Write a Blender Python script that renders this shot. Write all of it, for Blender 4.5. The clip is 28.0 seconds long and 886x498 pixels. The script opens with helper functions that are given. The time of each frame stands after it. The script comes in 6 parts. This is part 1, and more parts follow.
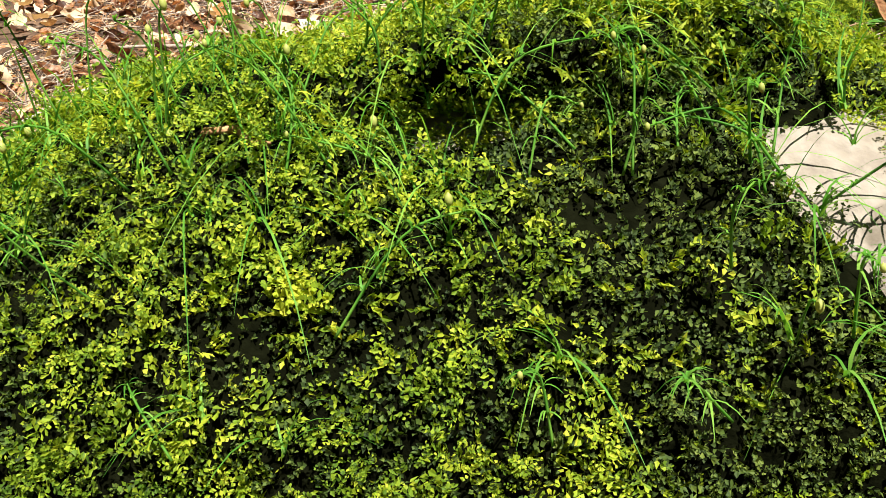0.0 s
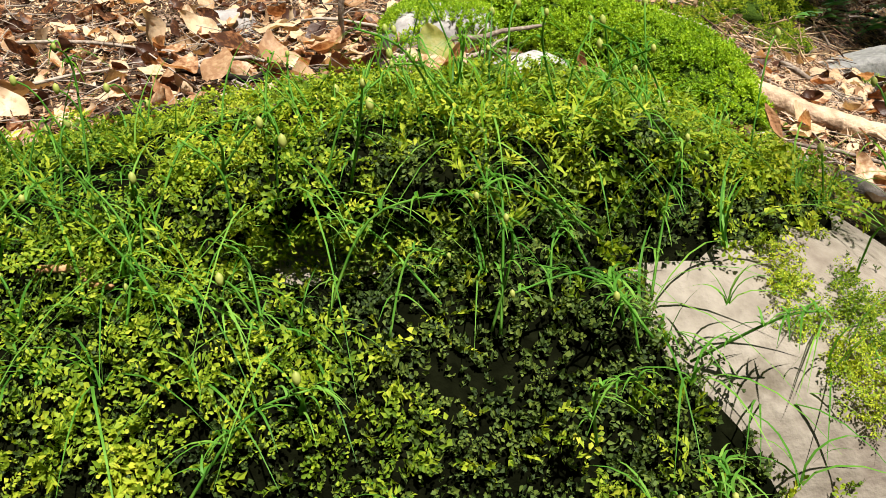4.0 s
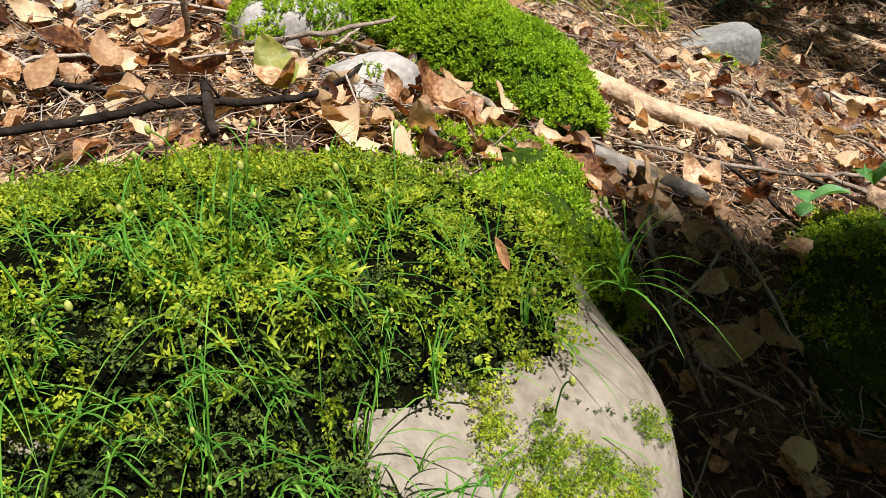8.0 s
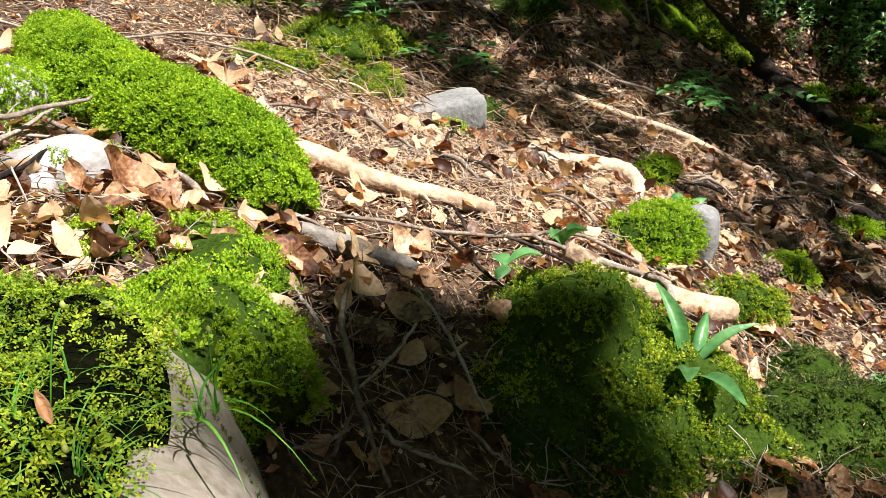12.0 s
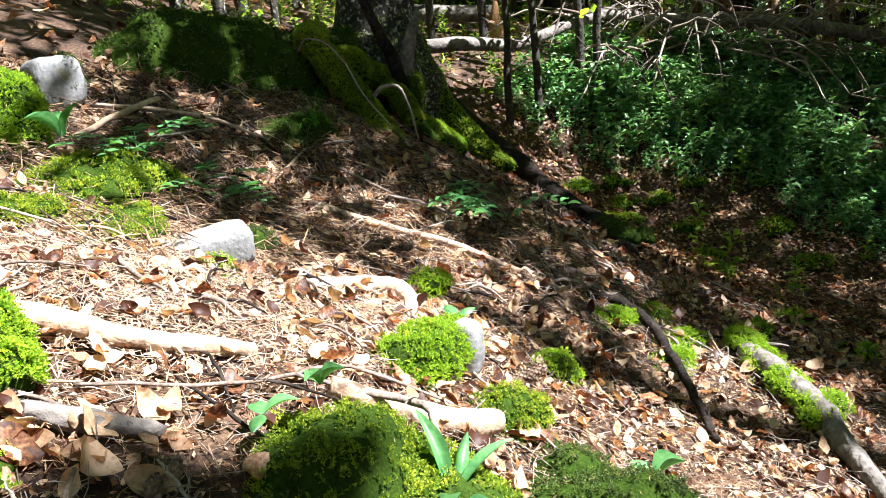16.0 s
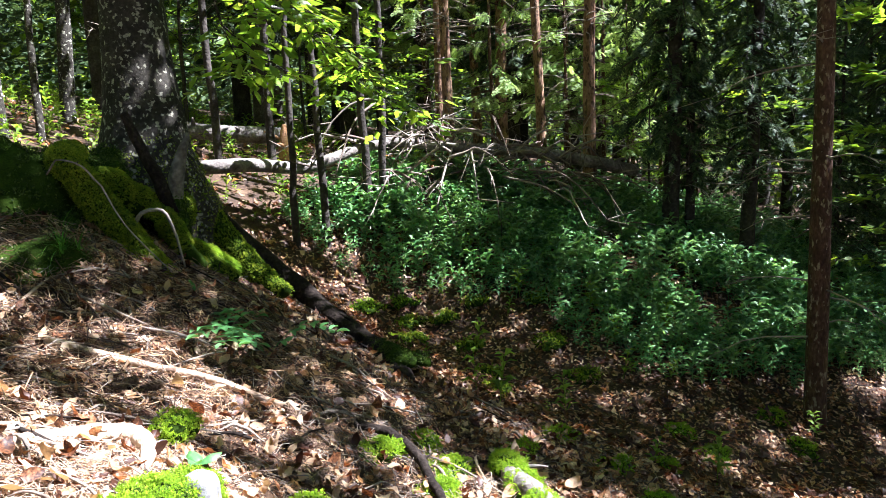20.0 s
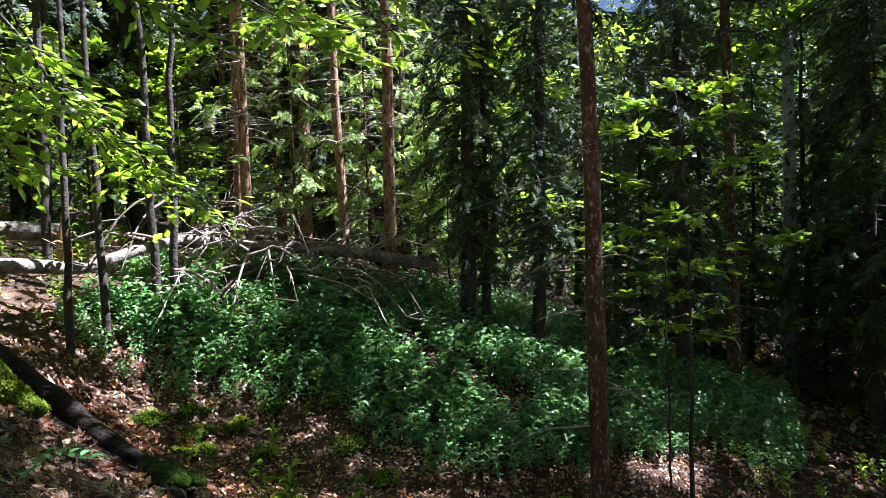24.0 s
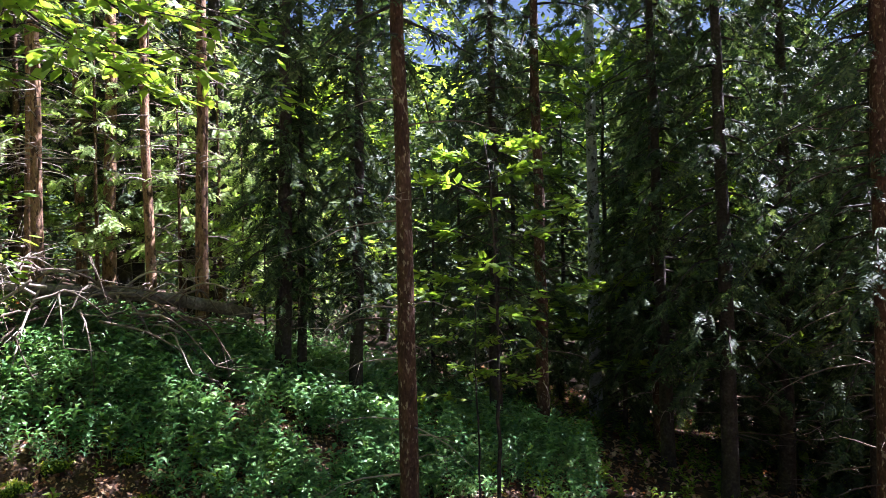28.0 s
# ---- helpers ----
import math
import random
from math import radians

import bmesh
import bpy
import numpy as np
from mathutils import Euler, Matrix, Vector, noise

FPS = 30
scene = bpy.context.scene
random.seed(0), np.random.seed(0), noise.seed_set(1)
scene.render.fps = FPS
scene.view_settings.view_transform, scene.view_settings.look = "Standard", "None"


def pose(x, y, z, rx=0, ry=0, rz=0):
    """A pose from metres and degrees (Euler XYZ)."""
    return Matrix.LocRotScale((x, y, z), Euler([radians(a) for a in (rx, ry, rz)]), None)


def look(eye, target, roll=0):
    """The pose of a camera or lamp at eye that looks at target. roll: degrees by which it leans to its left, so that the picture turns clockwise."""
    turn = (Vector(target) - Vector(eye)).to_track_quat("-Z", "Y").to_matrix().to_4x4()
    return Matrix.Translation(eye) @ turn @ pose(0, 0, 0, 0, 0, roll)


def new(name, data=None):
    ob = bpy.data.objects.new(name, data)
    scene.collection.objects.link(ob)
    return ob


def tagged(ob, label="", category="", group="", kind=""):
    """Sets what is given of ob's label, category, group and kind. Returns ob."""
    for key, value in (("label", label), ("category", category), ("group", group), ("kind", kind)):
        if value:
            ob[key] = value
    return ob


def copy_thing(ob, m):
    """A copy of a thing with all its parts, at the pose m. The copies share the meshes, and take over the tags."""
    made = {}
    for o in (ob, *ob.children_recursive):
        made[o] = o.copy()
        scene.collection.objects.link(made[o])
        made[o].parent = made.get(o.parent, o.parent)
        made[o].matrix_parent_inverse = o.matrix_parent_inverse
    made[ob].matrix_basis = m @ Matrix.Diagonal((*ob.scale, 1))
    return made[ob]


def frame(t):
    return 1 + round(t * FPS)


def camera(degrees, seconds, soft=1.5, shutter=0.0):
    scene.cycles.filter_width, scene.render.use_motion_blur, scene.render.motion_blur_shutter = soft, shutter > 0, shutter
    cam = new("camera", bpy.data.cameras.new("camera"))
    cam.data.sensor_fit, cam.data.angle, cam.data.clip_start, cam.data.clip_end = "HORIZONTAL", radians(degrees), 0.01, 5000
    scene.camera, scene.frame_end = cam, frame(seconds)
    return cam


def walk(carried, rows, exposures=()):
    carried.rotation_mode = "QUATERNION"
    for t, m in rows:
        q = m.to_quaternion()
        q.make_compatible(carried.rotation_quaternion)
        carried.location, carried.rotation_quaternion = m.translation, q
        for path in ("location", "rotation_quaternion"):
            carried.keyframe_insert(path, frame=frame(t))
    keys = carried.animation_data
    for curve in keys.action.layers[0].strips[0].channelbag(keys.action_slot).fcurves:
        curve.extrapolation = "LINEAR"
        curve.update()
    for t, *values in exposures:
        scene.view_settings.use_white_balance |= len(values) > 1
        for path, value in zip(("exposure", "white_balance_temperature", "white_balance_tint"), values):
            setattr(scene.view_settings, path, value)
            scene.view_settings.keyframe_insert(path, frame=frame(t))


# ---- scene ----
cam = camera(60.9, 28.0, soft=0.6)
METRES, EYE, TILT, LEAN, TURN = 1.0, 0.5, -14.9, 8.63, 0.0
ROWS = [
    (0.0, 0.0, 0.0, 0.0, -0.0, 0.0, -0.0),
    (0.5, 0.005, 0.0024, 0.0151, -0.18, 0.27, 0.17),
    (1.0, 0.0079, 0.006, 0.0238, -0.65, 0.21, 0.27),
    (1.5, 0.0139, 0.0123, 0.0327, -1.43, 0.18, 0.34),
    (2.0, 0.0187, 0.0169, 0.0377, -2.22, 0.01, 0.27),
    (2.5, 0.0216, 0.0194, 0.0461, -2.8, -0.47, 0.14),
    (3.0, 0.0272, 0.0217, 0.0603, -3.29, -1.24, 0.03),
    (3.5, 0.0315, 0.0225, 0.0692, -3.74, -2.09, -0.02),
    (5.5, 0.0583, 0.0197, 0.13, -5.11, -5.89, -0.01),
    (6.0, 0.0686, 0.0126, 0.1452, -5.61, -7.11, 0.17),
    (6.5, 0.0762, 0.0072, 0.1596, -6.44, -7.79, 0.21),
    (7.0, 0.0905, 0.011, 0.1693, -7.78, -8.12, 0.2),
    (7.5, 0.1087, 0.0129, 0.1805, -9.42, -8.27, 0.31),
    (8.0, 0.1201, 0.001, 0.1878, -11.28, -8.07, 0.56),
    (8.5, 0.1335, -0.0078, 0.1982, -13.1, -8.0, 0.88),
    (9.0, 0.1533, -0.0125, 0.2069, -14.86, -7.91, 1.18),
    (9.5, 0.1715, -0.0183, 0.2127, -16.5, -7.63, 1.45),
    (10.0, 0.1852, -0.0214, 0.2166, -18.19, -7.35, 1.61),
    (10.5, 0.2015, -0.0266, 0.2237, -19.96, -7.06, 1.86),
    (11.0, 0.2213, -0.0382, 0.2309, -21.88, -6.64, 2.22),
    (11.5, 0.2394, -0.0449, 0.2346, -23.91, -6.03, 2.52),
    (12.0, 0.2548, -0.0457, 0.2355, -26.19, -5.25, 2.8),
    (12.5, 0.2702, -0.0505, 0.2401, -28.3, -4.49, 3.17),
    (14.5, 0.3117, -0.0949, 0.2791, -35.2, -0.35, 6.23),
    (15.0, 0.3241, -0.0991, 0.2838, -36.98, 0.18, 6.97),
    (15.5, 0.3362, -0.1065, 0.29, -38.71, 0.46, 7.54),
    (16.0, 0.3441, -0.1176, 0.2952, -40.28, 0.83, 8.05),
    (16.5, 0.354, -0.1264, 0.2949, -41.79, 1.26, 8.27),
    (17.0, 0.3646, -0.1272, 0.2931, -43.35, 1.91, 8.34),
    (17.5, 0.3803, -0.1358, 0.2944, -44.96, 2.77, 8.4),
    (18.0, 0.3955, -0.1471, 0.2991, -46.83, 3.56, 8.63),
    (18.5, 0.4143, -0.1607, 0.3038, -48.84, 4.3, 8.99),
    (19.0, 0.4332, -0.1777, 0.3087, -50.9, 5.2, 9.39),
    (19.5, 0.455, -0.1953, 0.3196, -52.99, 6.13, 9.72),
    (20.0, 0.4691, -0.2118, 0.3269, -54.86, 7.15, 10.07),
    (20.5, 0.4798, -0.2263, 0.3301, -56.48, 8.08, 10.46),
    (21.0, 0.4912, -0.2454, 0.3354, -58.19, 8.87, 10.86),
    (21.5, 0.5104, -0.2611, 0.3374, -59.91, 9.66, 11.18),
    (23.5, 0.5471, -0.3399, 0.3647, -66.58, 11.26, 12.74),
    (24.0, 0.5639, -0.3543, 0.3566, -68.47, 11.32, 13.1),
    (24.5, 0.5702, -0.3606, 0.3569, -70.3, 11.28, 13.34),
    (25.0, 0.5738, -0.3771, 0.3623, -72.13, 11.21, 13.52),
    (25.5, 0.5858, -0.3912, 0.3591, -74.01, 11.25, 13.83),
    (26.0, 0.5929, -0.4134, 0.3599, -75.83, 11.26, 14.15),
    (26.5, 0.5997, -0.4263, 0.35, -77.5, 11.34, 14.36),
    (27.0, 0.6034, -0.4359, 0.3498, -79.04, 11.37, 14.56),
    (27.5, 0.6056, -0.4487, 0.347, -80.31, 11.44, 14.74),
    (28.0, 0.6128, -0.4637, 0.3439, -81.6, 11.52, 14.91),
]
EXPOSURES = [(0.0, 1.45, 6500, 10), (3.5, 1.15, 6500, 10), (8.0, 0.92, 6400, 11), (12.5, 1.52, 6200, 12), (14.5, 2.08, 5900, 13), (18.0, 2.25, 5600, 14), (21.0, 2.6, 5400, 21), (24.0, 2.6, 5350, 25), (28.0, 2.9, 5500, 32)]
walk(cam, [(t, pose(0, 0, EYE, TILT, LEAN, TURN) @ pose(METRES * x, METRES * y, METRES * z, 90 + pitch, roll, yaw)) for t, x, y, z, yaw, pitch, roll in ROWS], EXPOSURES)

# ---- light ----
SUN_ELEVATION, SUN_AZIMUTH = 57.0, 148.0
world = bpy.data.worlds.new("forest_sky")
scene.world = world
world.use_nodes = True
wn = world.node_tree.nodes
sky = wn.new("ShaderNodeTexSky")
sky.sky_type, sky.sun_disc = "NISHITA", False
sky.sun_elevation, sky.sun_rotation = radians(SUN_ELEVATION), radians(SUN_AZIMUTH)
world.node_tree.links.new(sky.outputs["Color"], wn["Background"].inputs["Color"])
wn["Background"].inputs["Strength"].default_value = 0.016
sun_data = bpy.data.lights.new("sun", "SUN")
sun_data.energy, sun_data.angle, sun_data.color = 5.6, radians(0.5), (1.0, 0.95, 0.88)
sun = new("sun", sun_data)
TO_SUN = Vector((math.sin(radians(SUN_AZIMUTH)) * math.cos(radians(SUN_ELEVATION)), math.cos(radians(SUN_AZIMUTH)) * math.cos(radians(SUN_ELEVATION)), math.sin(radians(SUN_ELEVATION))))
sun.matrix_world = look(TO_SUN * 40, (0, 0, 0))
SX, SY = TO_SUN.x / TO_SUN.z, TO_SUN.y / TO_SUN.z


# ---- materials ----
def surface(name, colours, rough=0.7, fine=60.0, coarse=5.0, island=0.0, single=0.0, bump=0.3, through_light=0.0, gloss=0.3, stretch=(1, 1, 1), patch=None, patch_scale=20.0, patch_at=0.6, glow_tint=None):
    """A procedural surface: two scales of noise over a colour ramp, per-piece variation, relief, light passing through leaves, and patches of a second colour."""
    m = bpy.data.materials.new(name)
    m.use_nodes = True
    nt = m.node_tree
    nodes, links = nt.nodes, nt.links
    bsdf = nodes["Principled BSDF"]
    geo = nodes.new("ShaderNodeNewGeometry")
    scale = nodes.new("ShaderNodeMapping")
    scale.inputs["Scale"].default_value = stretch
    links.new(geo.outputs["Position"], scale.inputs["Vector"])

    def grain(size, detail=4.0):
        n = nodes.new("ShaderNodeTexNoise")
        n.inputs["Scale"].default_value, n.inputs["Detail"].default_value = size, detail
        links.new(scale.outputs["Vector"], n.inputs["Vector"])
        return n.outputs["Fac"]

    def calc(op, a, b):
        n = nodes.new("ShaderNodeMath")
        n.operation = op
        for socket, value in zip(n.inputs, (a, b)):
            if isinstance(value, (int, float)):
                socket.default_value = value
            else:
                links.new(value, socket)
        return n.outputs[0]

    f, c = grain(fine), grain(coarse, 3.0)
    total = calc("ADD", calc("MULTIPLY", f, 0.55), calc("MULTIPLY", c, 0.45))
    total = calc("ADD", calc("MULTIPLY", calc("SUBTRACT", total, 0.5), 2.0), 0.5)
    if island:
        total = calc("ADD", total, calc("MULTIPLY", calc("SUBTRACT", geo.outputs["Random Per Island"], 0.5), island))
    if single:
        info = nodes.new("ShaderNodeObjectInfo")
        total = calc("ADD", total, calc("MULTIPLY", calc("SUBTRACT", info.outputs["Random"], 0.5), single))
    ramp = nodes.new("ShaderNodeValToRGB")
    links.new(total, ramp.inputs["Fac"])
    e = ramp.color_ramp.elements
    while len(e) < len(colours):
        e.new(0.5)
    for i, col in enumerate(colours):
        e[i].position, e[i].color = 0.12 + 0.76 * i / max(1, len(colours) - 1), (*col, 1)
    colour = ramp.outputs["Color"]
    if patch:
        g = grain(patch_scale, 5.0)
        edge = nodes.new("ShaderNodeMapRange")
        edge.inputs["From Min"].default_value, edge.inputs["From Max"].default_value = patch_at - 0.03, patch_at + 0.03
        links.new(g, edge.inputs["Value"])
        mix = nodes.new("ShaderNodeMix")
        mix.data_type = "RGBA"
        links.new(edge.outputs["Result"], mix.inputs["Factor"])
        links.new(colour, mix.inputs["A"])
        mix.inputs["B"].default_value = (*patch, 1)
        colour = mix.outputs["Result"]
    links.new(colour, bsdf.inputs["Base Color"])
    bsdf.inputs["Roughness"].default_value = rough
    bsdf.inputs["Specular IOR Level"].default_value = gloss
    if bump:
        b = nodes.new("ShaderNodeBump")
        b.inputs["Strength"].default_value, b.inputs["Distance"].default_value = bump, 0.6 / fine
        links.new(f, b.inputs["Height"])
        links.new(b.outputs["Normal"], bsdf.inputs["Normal"])
    if through_light:
        t = nodes.new("ShaderNodeBsdfTranslucent")
        bright = nodes.new("ShaderNodeMix")
        bright.data_type, bright.blend_type = "RGBA", "MULTIPLY"
        bright.inputs["Factor"].default_value = 1.0
        links.new(colour, bright.inputs["A"])
        bright.inputs["B"].default_value = (*(glow_tint or (1.6, 1.5, 0.7)), 1)
        links.new(bright.outputs["Result"], t.inputs["Color"])
        mixer = nodes.new("ShaderNodeMixShader")
        mixer.inputs["Fac"].default_value = through_light
        links.new(bsdf.outputs["BSDF"], mixer.inputs[1])
        links.new(t.outputs["BSDF"], mixer.inputs[2])
        links.new(mixer.outputs["Shader"], nodes["Material Output"].inputs["Surface"])
    return m


SOIL = surface("forest_soil", [(0.008, 0.005, 0.004), (0.03, 0.017, 0.010), (0.075, 0.043, 0.024), (0.16, 0.10, 0.058)], 0.9, 90, 7, bump=0.9)
MOSS = surface("moss", [(0.05, 0.105, 0.008), (0.125, 0.205, 0.012), (0.26, 0.335, 0.02), (0.42, 0.44, 0.04)], 0.6, 60, 12, island=0.5, bump=0, through_light=0.4, gloss=0.2)
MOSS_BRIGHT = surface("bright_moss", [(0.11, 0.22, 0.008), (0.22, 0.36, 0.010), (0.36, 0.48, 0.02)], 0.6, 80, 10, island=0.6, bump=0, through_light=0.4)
# Darker moss kind that doubles as the shaded tone of the moss
MOSS_DARK_SHADED = surface("dark_moss", [(0.015, 0.03, 0.006), (0.05, 0.085, 0.012), (0.11, 0.15, 0.02)], 0.7, 80, 10, island=0.7, bump=0, through_light=0.25)
# Near-black on purpose: the shade between the shoots is put into this colour
MOSS_GAP_SHADE = surface("moss_gap_shade", [(0.0015, 0.002, 0.001), (0.003, 0.0035, 0.0015), (0.006, 0.007, 0.003)], 1.0, 140, 20, bump=0.8, gloss=0.0)
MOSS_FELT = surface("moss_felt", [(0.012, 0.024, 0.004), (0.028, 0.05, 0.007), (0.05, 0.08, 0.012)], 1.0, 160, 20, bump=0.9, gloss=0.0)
GRASS = surface("grass_blade", [(0.04, 0.14, 0.015), (0.09, 0.25, 0.03), (0.20, 0.38, 0.06)], 0.5, 60, 12, island=0.6, bump=0, through_light=0.45, gloss=0.15)
BUD = surface("seed_bud", [(0.25, 0.30, 0.06), (0.42, 0.45, 0.12)], 0.5, 200, 40, bump=0, through_light=0.3)
LIMESTONE = surface("pale_limestone", [(0.125, 0.10, 0.078), (0.19, 0.163, 0.13), (0.25, 0.22, 0.182)], 0.8, 110, 16, bump=0.45, patch=(0.11, 0.09, 0.065), patch_scale=26, patch_at=0.68)
GREYSTONE = surface("grey_stone", [(0.11, 0.11, 0.105), (0.18, 0.178, 0.17), (0.25, 0.245, 0.235)], 0.8, 90, 12, bump=0.5, patch=(0.16, 0.15, 0.10), patch_scale=24, patch_at=0.66)
WHITESTONE = surface("white_stone", [(0.19, 0.175, 0.165), (0.28, 0.262, 0.25), (0.38, 0.36, 0.34)], 0.8, 80, 14, bump=0.4)
DEAD_LEAF = surface("dead_beech_leaf", [(0.05, 0.018, 0.008), (0.20, 0.085, 0.035), (0.38, 0.215, 0.11), (0.58, 0.43, 0.28)], 0.5, 160, 30, island=1.3, single=1.3, bump=0.25, through_light=0.3, gloss=0.4, glow_tint=(1.5, 1.0, 0.55))
PALE_LEAF = surface("bleached_leaf", [(0.24, 0.13, 0.065), (0.38, 0.25, 0.14), (0.52, 0.39, 0.25)], 0.6, 160, 30, island=0.7, single=0.7, bump=0.25, through_light=0.22, glow_tint=(1.4, 1.1, 0.6))
NEEDLE = surface("fallen_needles", [(0.05, 0.025, 0.014), (0.20, 0.11, 0.055), (0.40, 0.28, 0.16)], 0.7, 200, 30, island=1.0, bump=0)
TWIG = surface("dead_twig", [(0.07, 0.048, 0.034), (0.17, 0.13, 0.10), (0.33, 0.28, 0.23)], 0.8, 150, 20, island=0.8, single=0.6, bump=0.5)
BARE_WOOD = surface("bleached_wood", [(0.22, 0.14, 0.085), (0.42, 0.30, 0.20), (0.58, 0.46, 0.34)], 0.7, 60, 10, bump=0.6, single=0.3, patch=(0.10, 0.06, 0.035), patch_scale=18, patch_at=0.66)
# Dark wood; its depth also carries shade, most on the log by the beech
DARK_WOOD = surface("dark_shaded_wood", [(0.007, 0.005, 0.004), (0.02, 0.015, 0.012), (0.05, 0.038, 0.03)], 0.9, 60, 10, bump=0.8, gloss=0.1)
LOG_BARK = surface("grey_log_bark", [(0.05, 0.042, 0.036), (0.15, 0.13, 0.11), (0.30, 0.27, 0.24)], 0.85, 40, 8, bump=0.8)
BEECH_BARK = surface("beech_bark", [(0.010, 0.009, 0.006), (0.03, 0.026, 0.019), (0.075, 0.066, 0.048)], 0.9, 45, 9, bump=0.6, patch=(0.30, 0.29, 0.22), patch_scale=42, patch_at=0.60)
SPRUCE_BARK = surface("spruce_bark", [(0.022, 0.011, 0.008), (0.07, 0.036, 0.022), (0.15, 0.09, 0.055)], 0.9, 60, 12, bump=1.0, patch=(0.26, 0.21, 0.14), patch_scale=38, patch_at=0.61, stretch=(1, 1, 0.5))
# Lit copy of the spruce bark: sunlight is put into its orange tone
LIT_BARK = surface("sunlit_spruce_bark", [(0.09, 0.045, 0.025), (0.24, 0.14, 0.08), (0.40, 0.26, 0.16)], 0.9, 60, 12, bump=1.0, stretch=(1, 1, 0.5), patch=(0.07, 0.04, 0.025), patch_scale=24, patch_at=0.56)
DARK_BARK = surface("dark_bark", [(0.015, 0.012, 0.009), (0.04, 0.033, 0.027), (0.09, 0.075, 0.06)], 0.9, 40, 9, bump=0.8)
BIRCH_BARK = surface("silver_bark", [(0.12, 0.12, 0.13), (0.34, 0.35, 0.37), (0.55, 0.55, 0.56)], 0.75, 26, 6, bump=0.5, patch=(0.05, 0.045, 0.045), patch_scale=11, patch_at=0.6)
CONE = surface("spruce_cone", [(0.05, 0.03, 0.02), (0.15, 0.095, 0.06), (0.30, 0.215, 0.15)], 0.7, 120, 30, island=0.5, bump=0.4)
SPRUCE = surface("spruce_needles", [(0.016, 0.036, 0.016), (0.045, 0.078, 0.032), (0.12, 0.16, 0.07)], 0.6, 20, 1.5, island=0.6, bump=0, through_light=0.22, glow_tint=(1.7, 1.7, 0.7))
# Paler copy of the conifer needles, with the sun's brightness in the colour
SUNLIT_NEEDLES = surface("sunlit_fir_needles", [(0.12, 0.19, 0.06), (0.24, 0.33, 0.12), (0.40, 0.47, 0.22)], 0.5, 20, 1.5, island=0.6, bump=0, through_light=0.5, glow_tint=(1.9, 1.9, 1.0))
BEECH_LEAF = surface("beech_leaf", [(0.08, 0.15, 0.022), (0.15, 0.25, 0.032), (0.25, 0.35, 0.05)], 0.45, 20, 2, island=0.7, bump=0, through_light=0.55, gloss=0.5, glow_tint=(2.0, 1.9, 0.6))
HERB = surface("herb_leaf", [(0.05, 0.15, 0.05), (0.13, 0.28, 0.09), (0.25, 0.41, 0.15)], 0.35, 14, 1.6, island=0.7, bump=0, through_light=0.3, gloss=0.6)
PLANT = surface("broad_plant_leaf", [(0.05, 0.16, 0.05), (0.10, 0.26, 0.08), (0.17, 0.36, 0.12)], 0.4, 60, 10, island=0.3, bump=0.2, through_light=0.35, gloss=0.5, stretch=(1, 1, 1))
OLD_LEAF = surface("yellowing_leaf", [(0.11, 0.13, 0.02), (0.22, 0.23, 0.05), (0.33, 0.29, 0.09)], 0.5, 90, 20, bump=0.3, through_light=0.3)
WOODED_HILL = surface("distant_forest", [(0.006, 0.015, 0.006), (0.03, 0.06, 0.015), (0.09, 0.16, 0.03)], 0.9, 1.6, 0.25, bump=0.8)
SCAR = surface("splintered_wood", [(0.18, 0.085, 0.035), (0.36, 0.19, 0.09), (0.5, 0.3, 0.16)], 0.8, 70, 12, bump=0.8)


# ---- shapes ----
def hash3(i, j, k, seed):
    h = np.sin(i * 127.1 + j * 311.7 + k * 74.7 + seed * 19.19) * 43758.5453
    return h - np.floor(h)


def waves(p, seed=0, octaves=3):
    """Smooth lattice noise, about -1 to 1, at the points p."""
    p = np.asarray(p, float)
    out, amp, total = np.zeros(len(p)), 1.0, 0.0
    for o in range(octaves):
        q = p * 2.0 ** o
        i = np.floor(q)
        w = q - i
        w = w * w * (3 - 2 * w)
        v = 0.0
        for dx in (0, 1):
            for dy in (0, 1):
                for dz in (0, 1):
                    part_w = np.where(dx, w[:, 0], 1 - w[:, 0]) * np.where(dy, w[:, 1], 1 - w[:, 1]) * np.where(dz, w[:, 2], 1 - w[:, 2])
                    v = v + part_w * hash3(i[:, 0] + dx, i[:, 1] + dy, i[:, 2] + dz, seed + o)
        out += amp * (2 * v - 1)
        total += amp
        amp *= 0.5
    return out / total


class Shape:
    """Gathers quads."""

    def __init__(self):
        self.v, self.f, self.n = [], [], 0

    def add(self, v, f):
        self.v.append(np.asarray(v, float))
        self.f.append(np.asarray(f, int) + self.n)
        self.n += len(v)
        return self

    def arrays(self):
        return np.concatenate(self.v), np.concatenate(self.f)


def quad_mesh(name, v, f, material, smooth=True):
    me = bpy.data.meshes.new(name)
    me.vertices.add(len(v))
    me.vertices.foreach_set("co", np.asarray(v, np.float32).ravel())
    me.loops.add(len(f) * 4)
    me.loops.foreach_set("vertex_index", np.asarray(f, np.int32).ravel())
    me.polygons.add(len(f))
    me.polygons.foreach_set("loop_start", np.arange(len(f), dtype=np.int32) * 4)
    me.update(calc_edges=True)
    me.polygons.foreach_set("use_smooth", np.full(len(f), smooth))
    me.materials.append(material)
    return me


def thing(name, at, label, category, group="", kind=""):
    ob = new(name)
    ob.empty_display_size = 0.05
    ob.location = at
    return tagged(ob, label, category, group, kind)


def offset_of(ob):
    o, total = ob, Vector((0, 0, 0))
    while o:
        total = total + o.location
        o = o.parent
    return np.array(total)


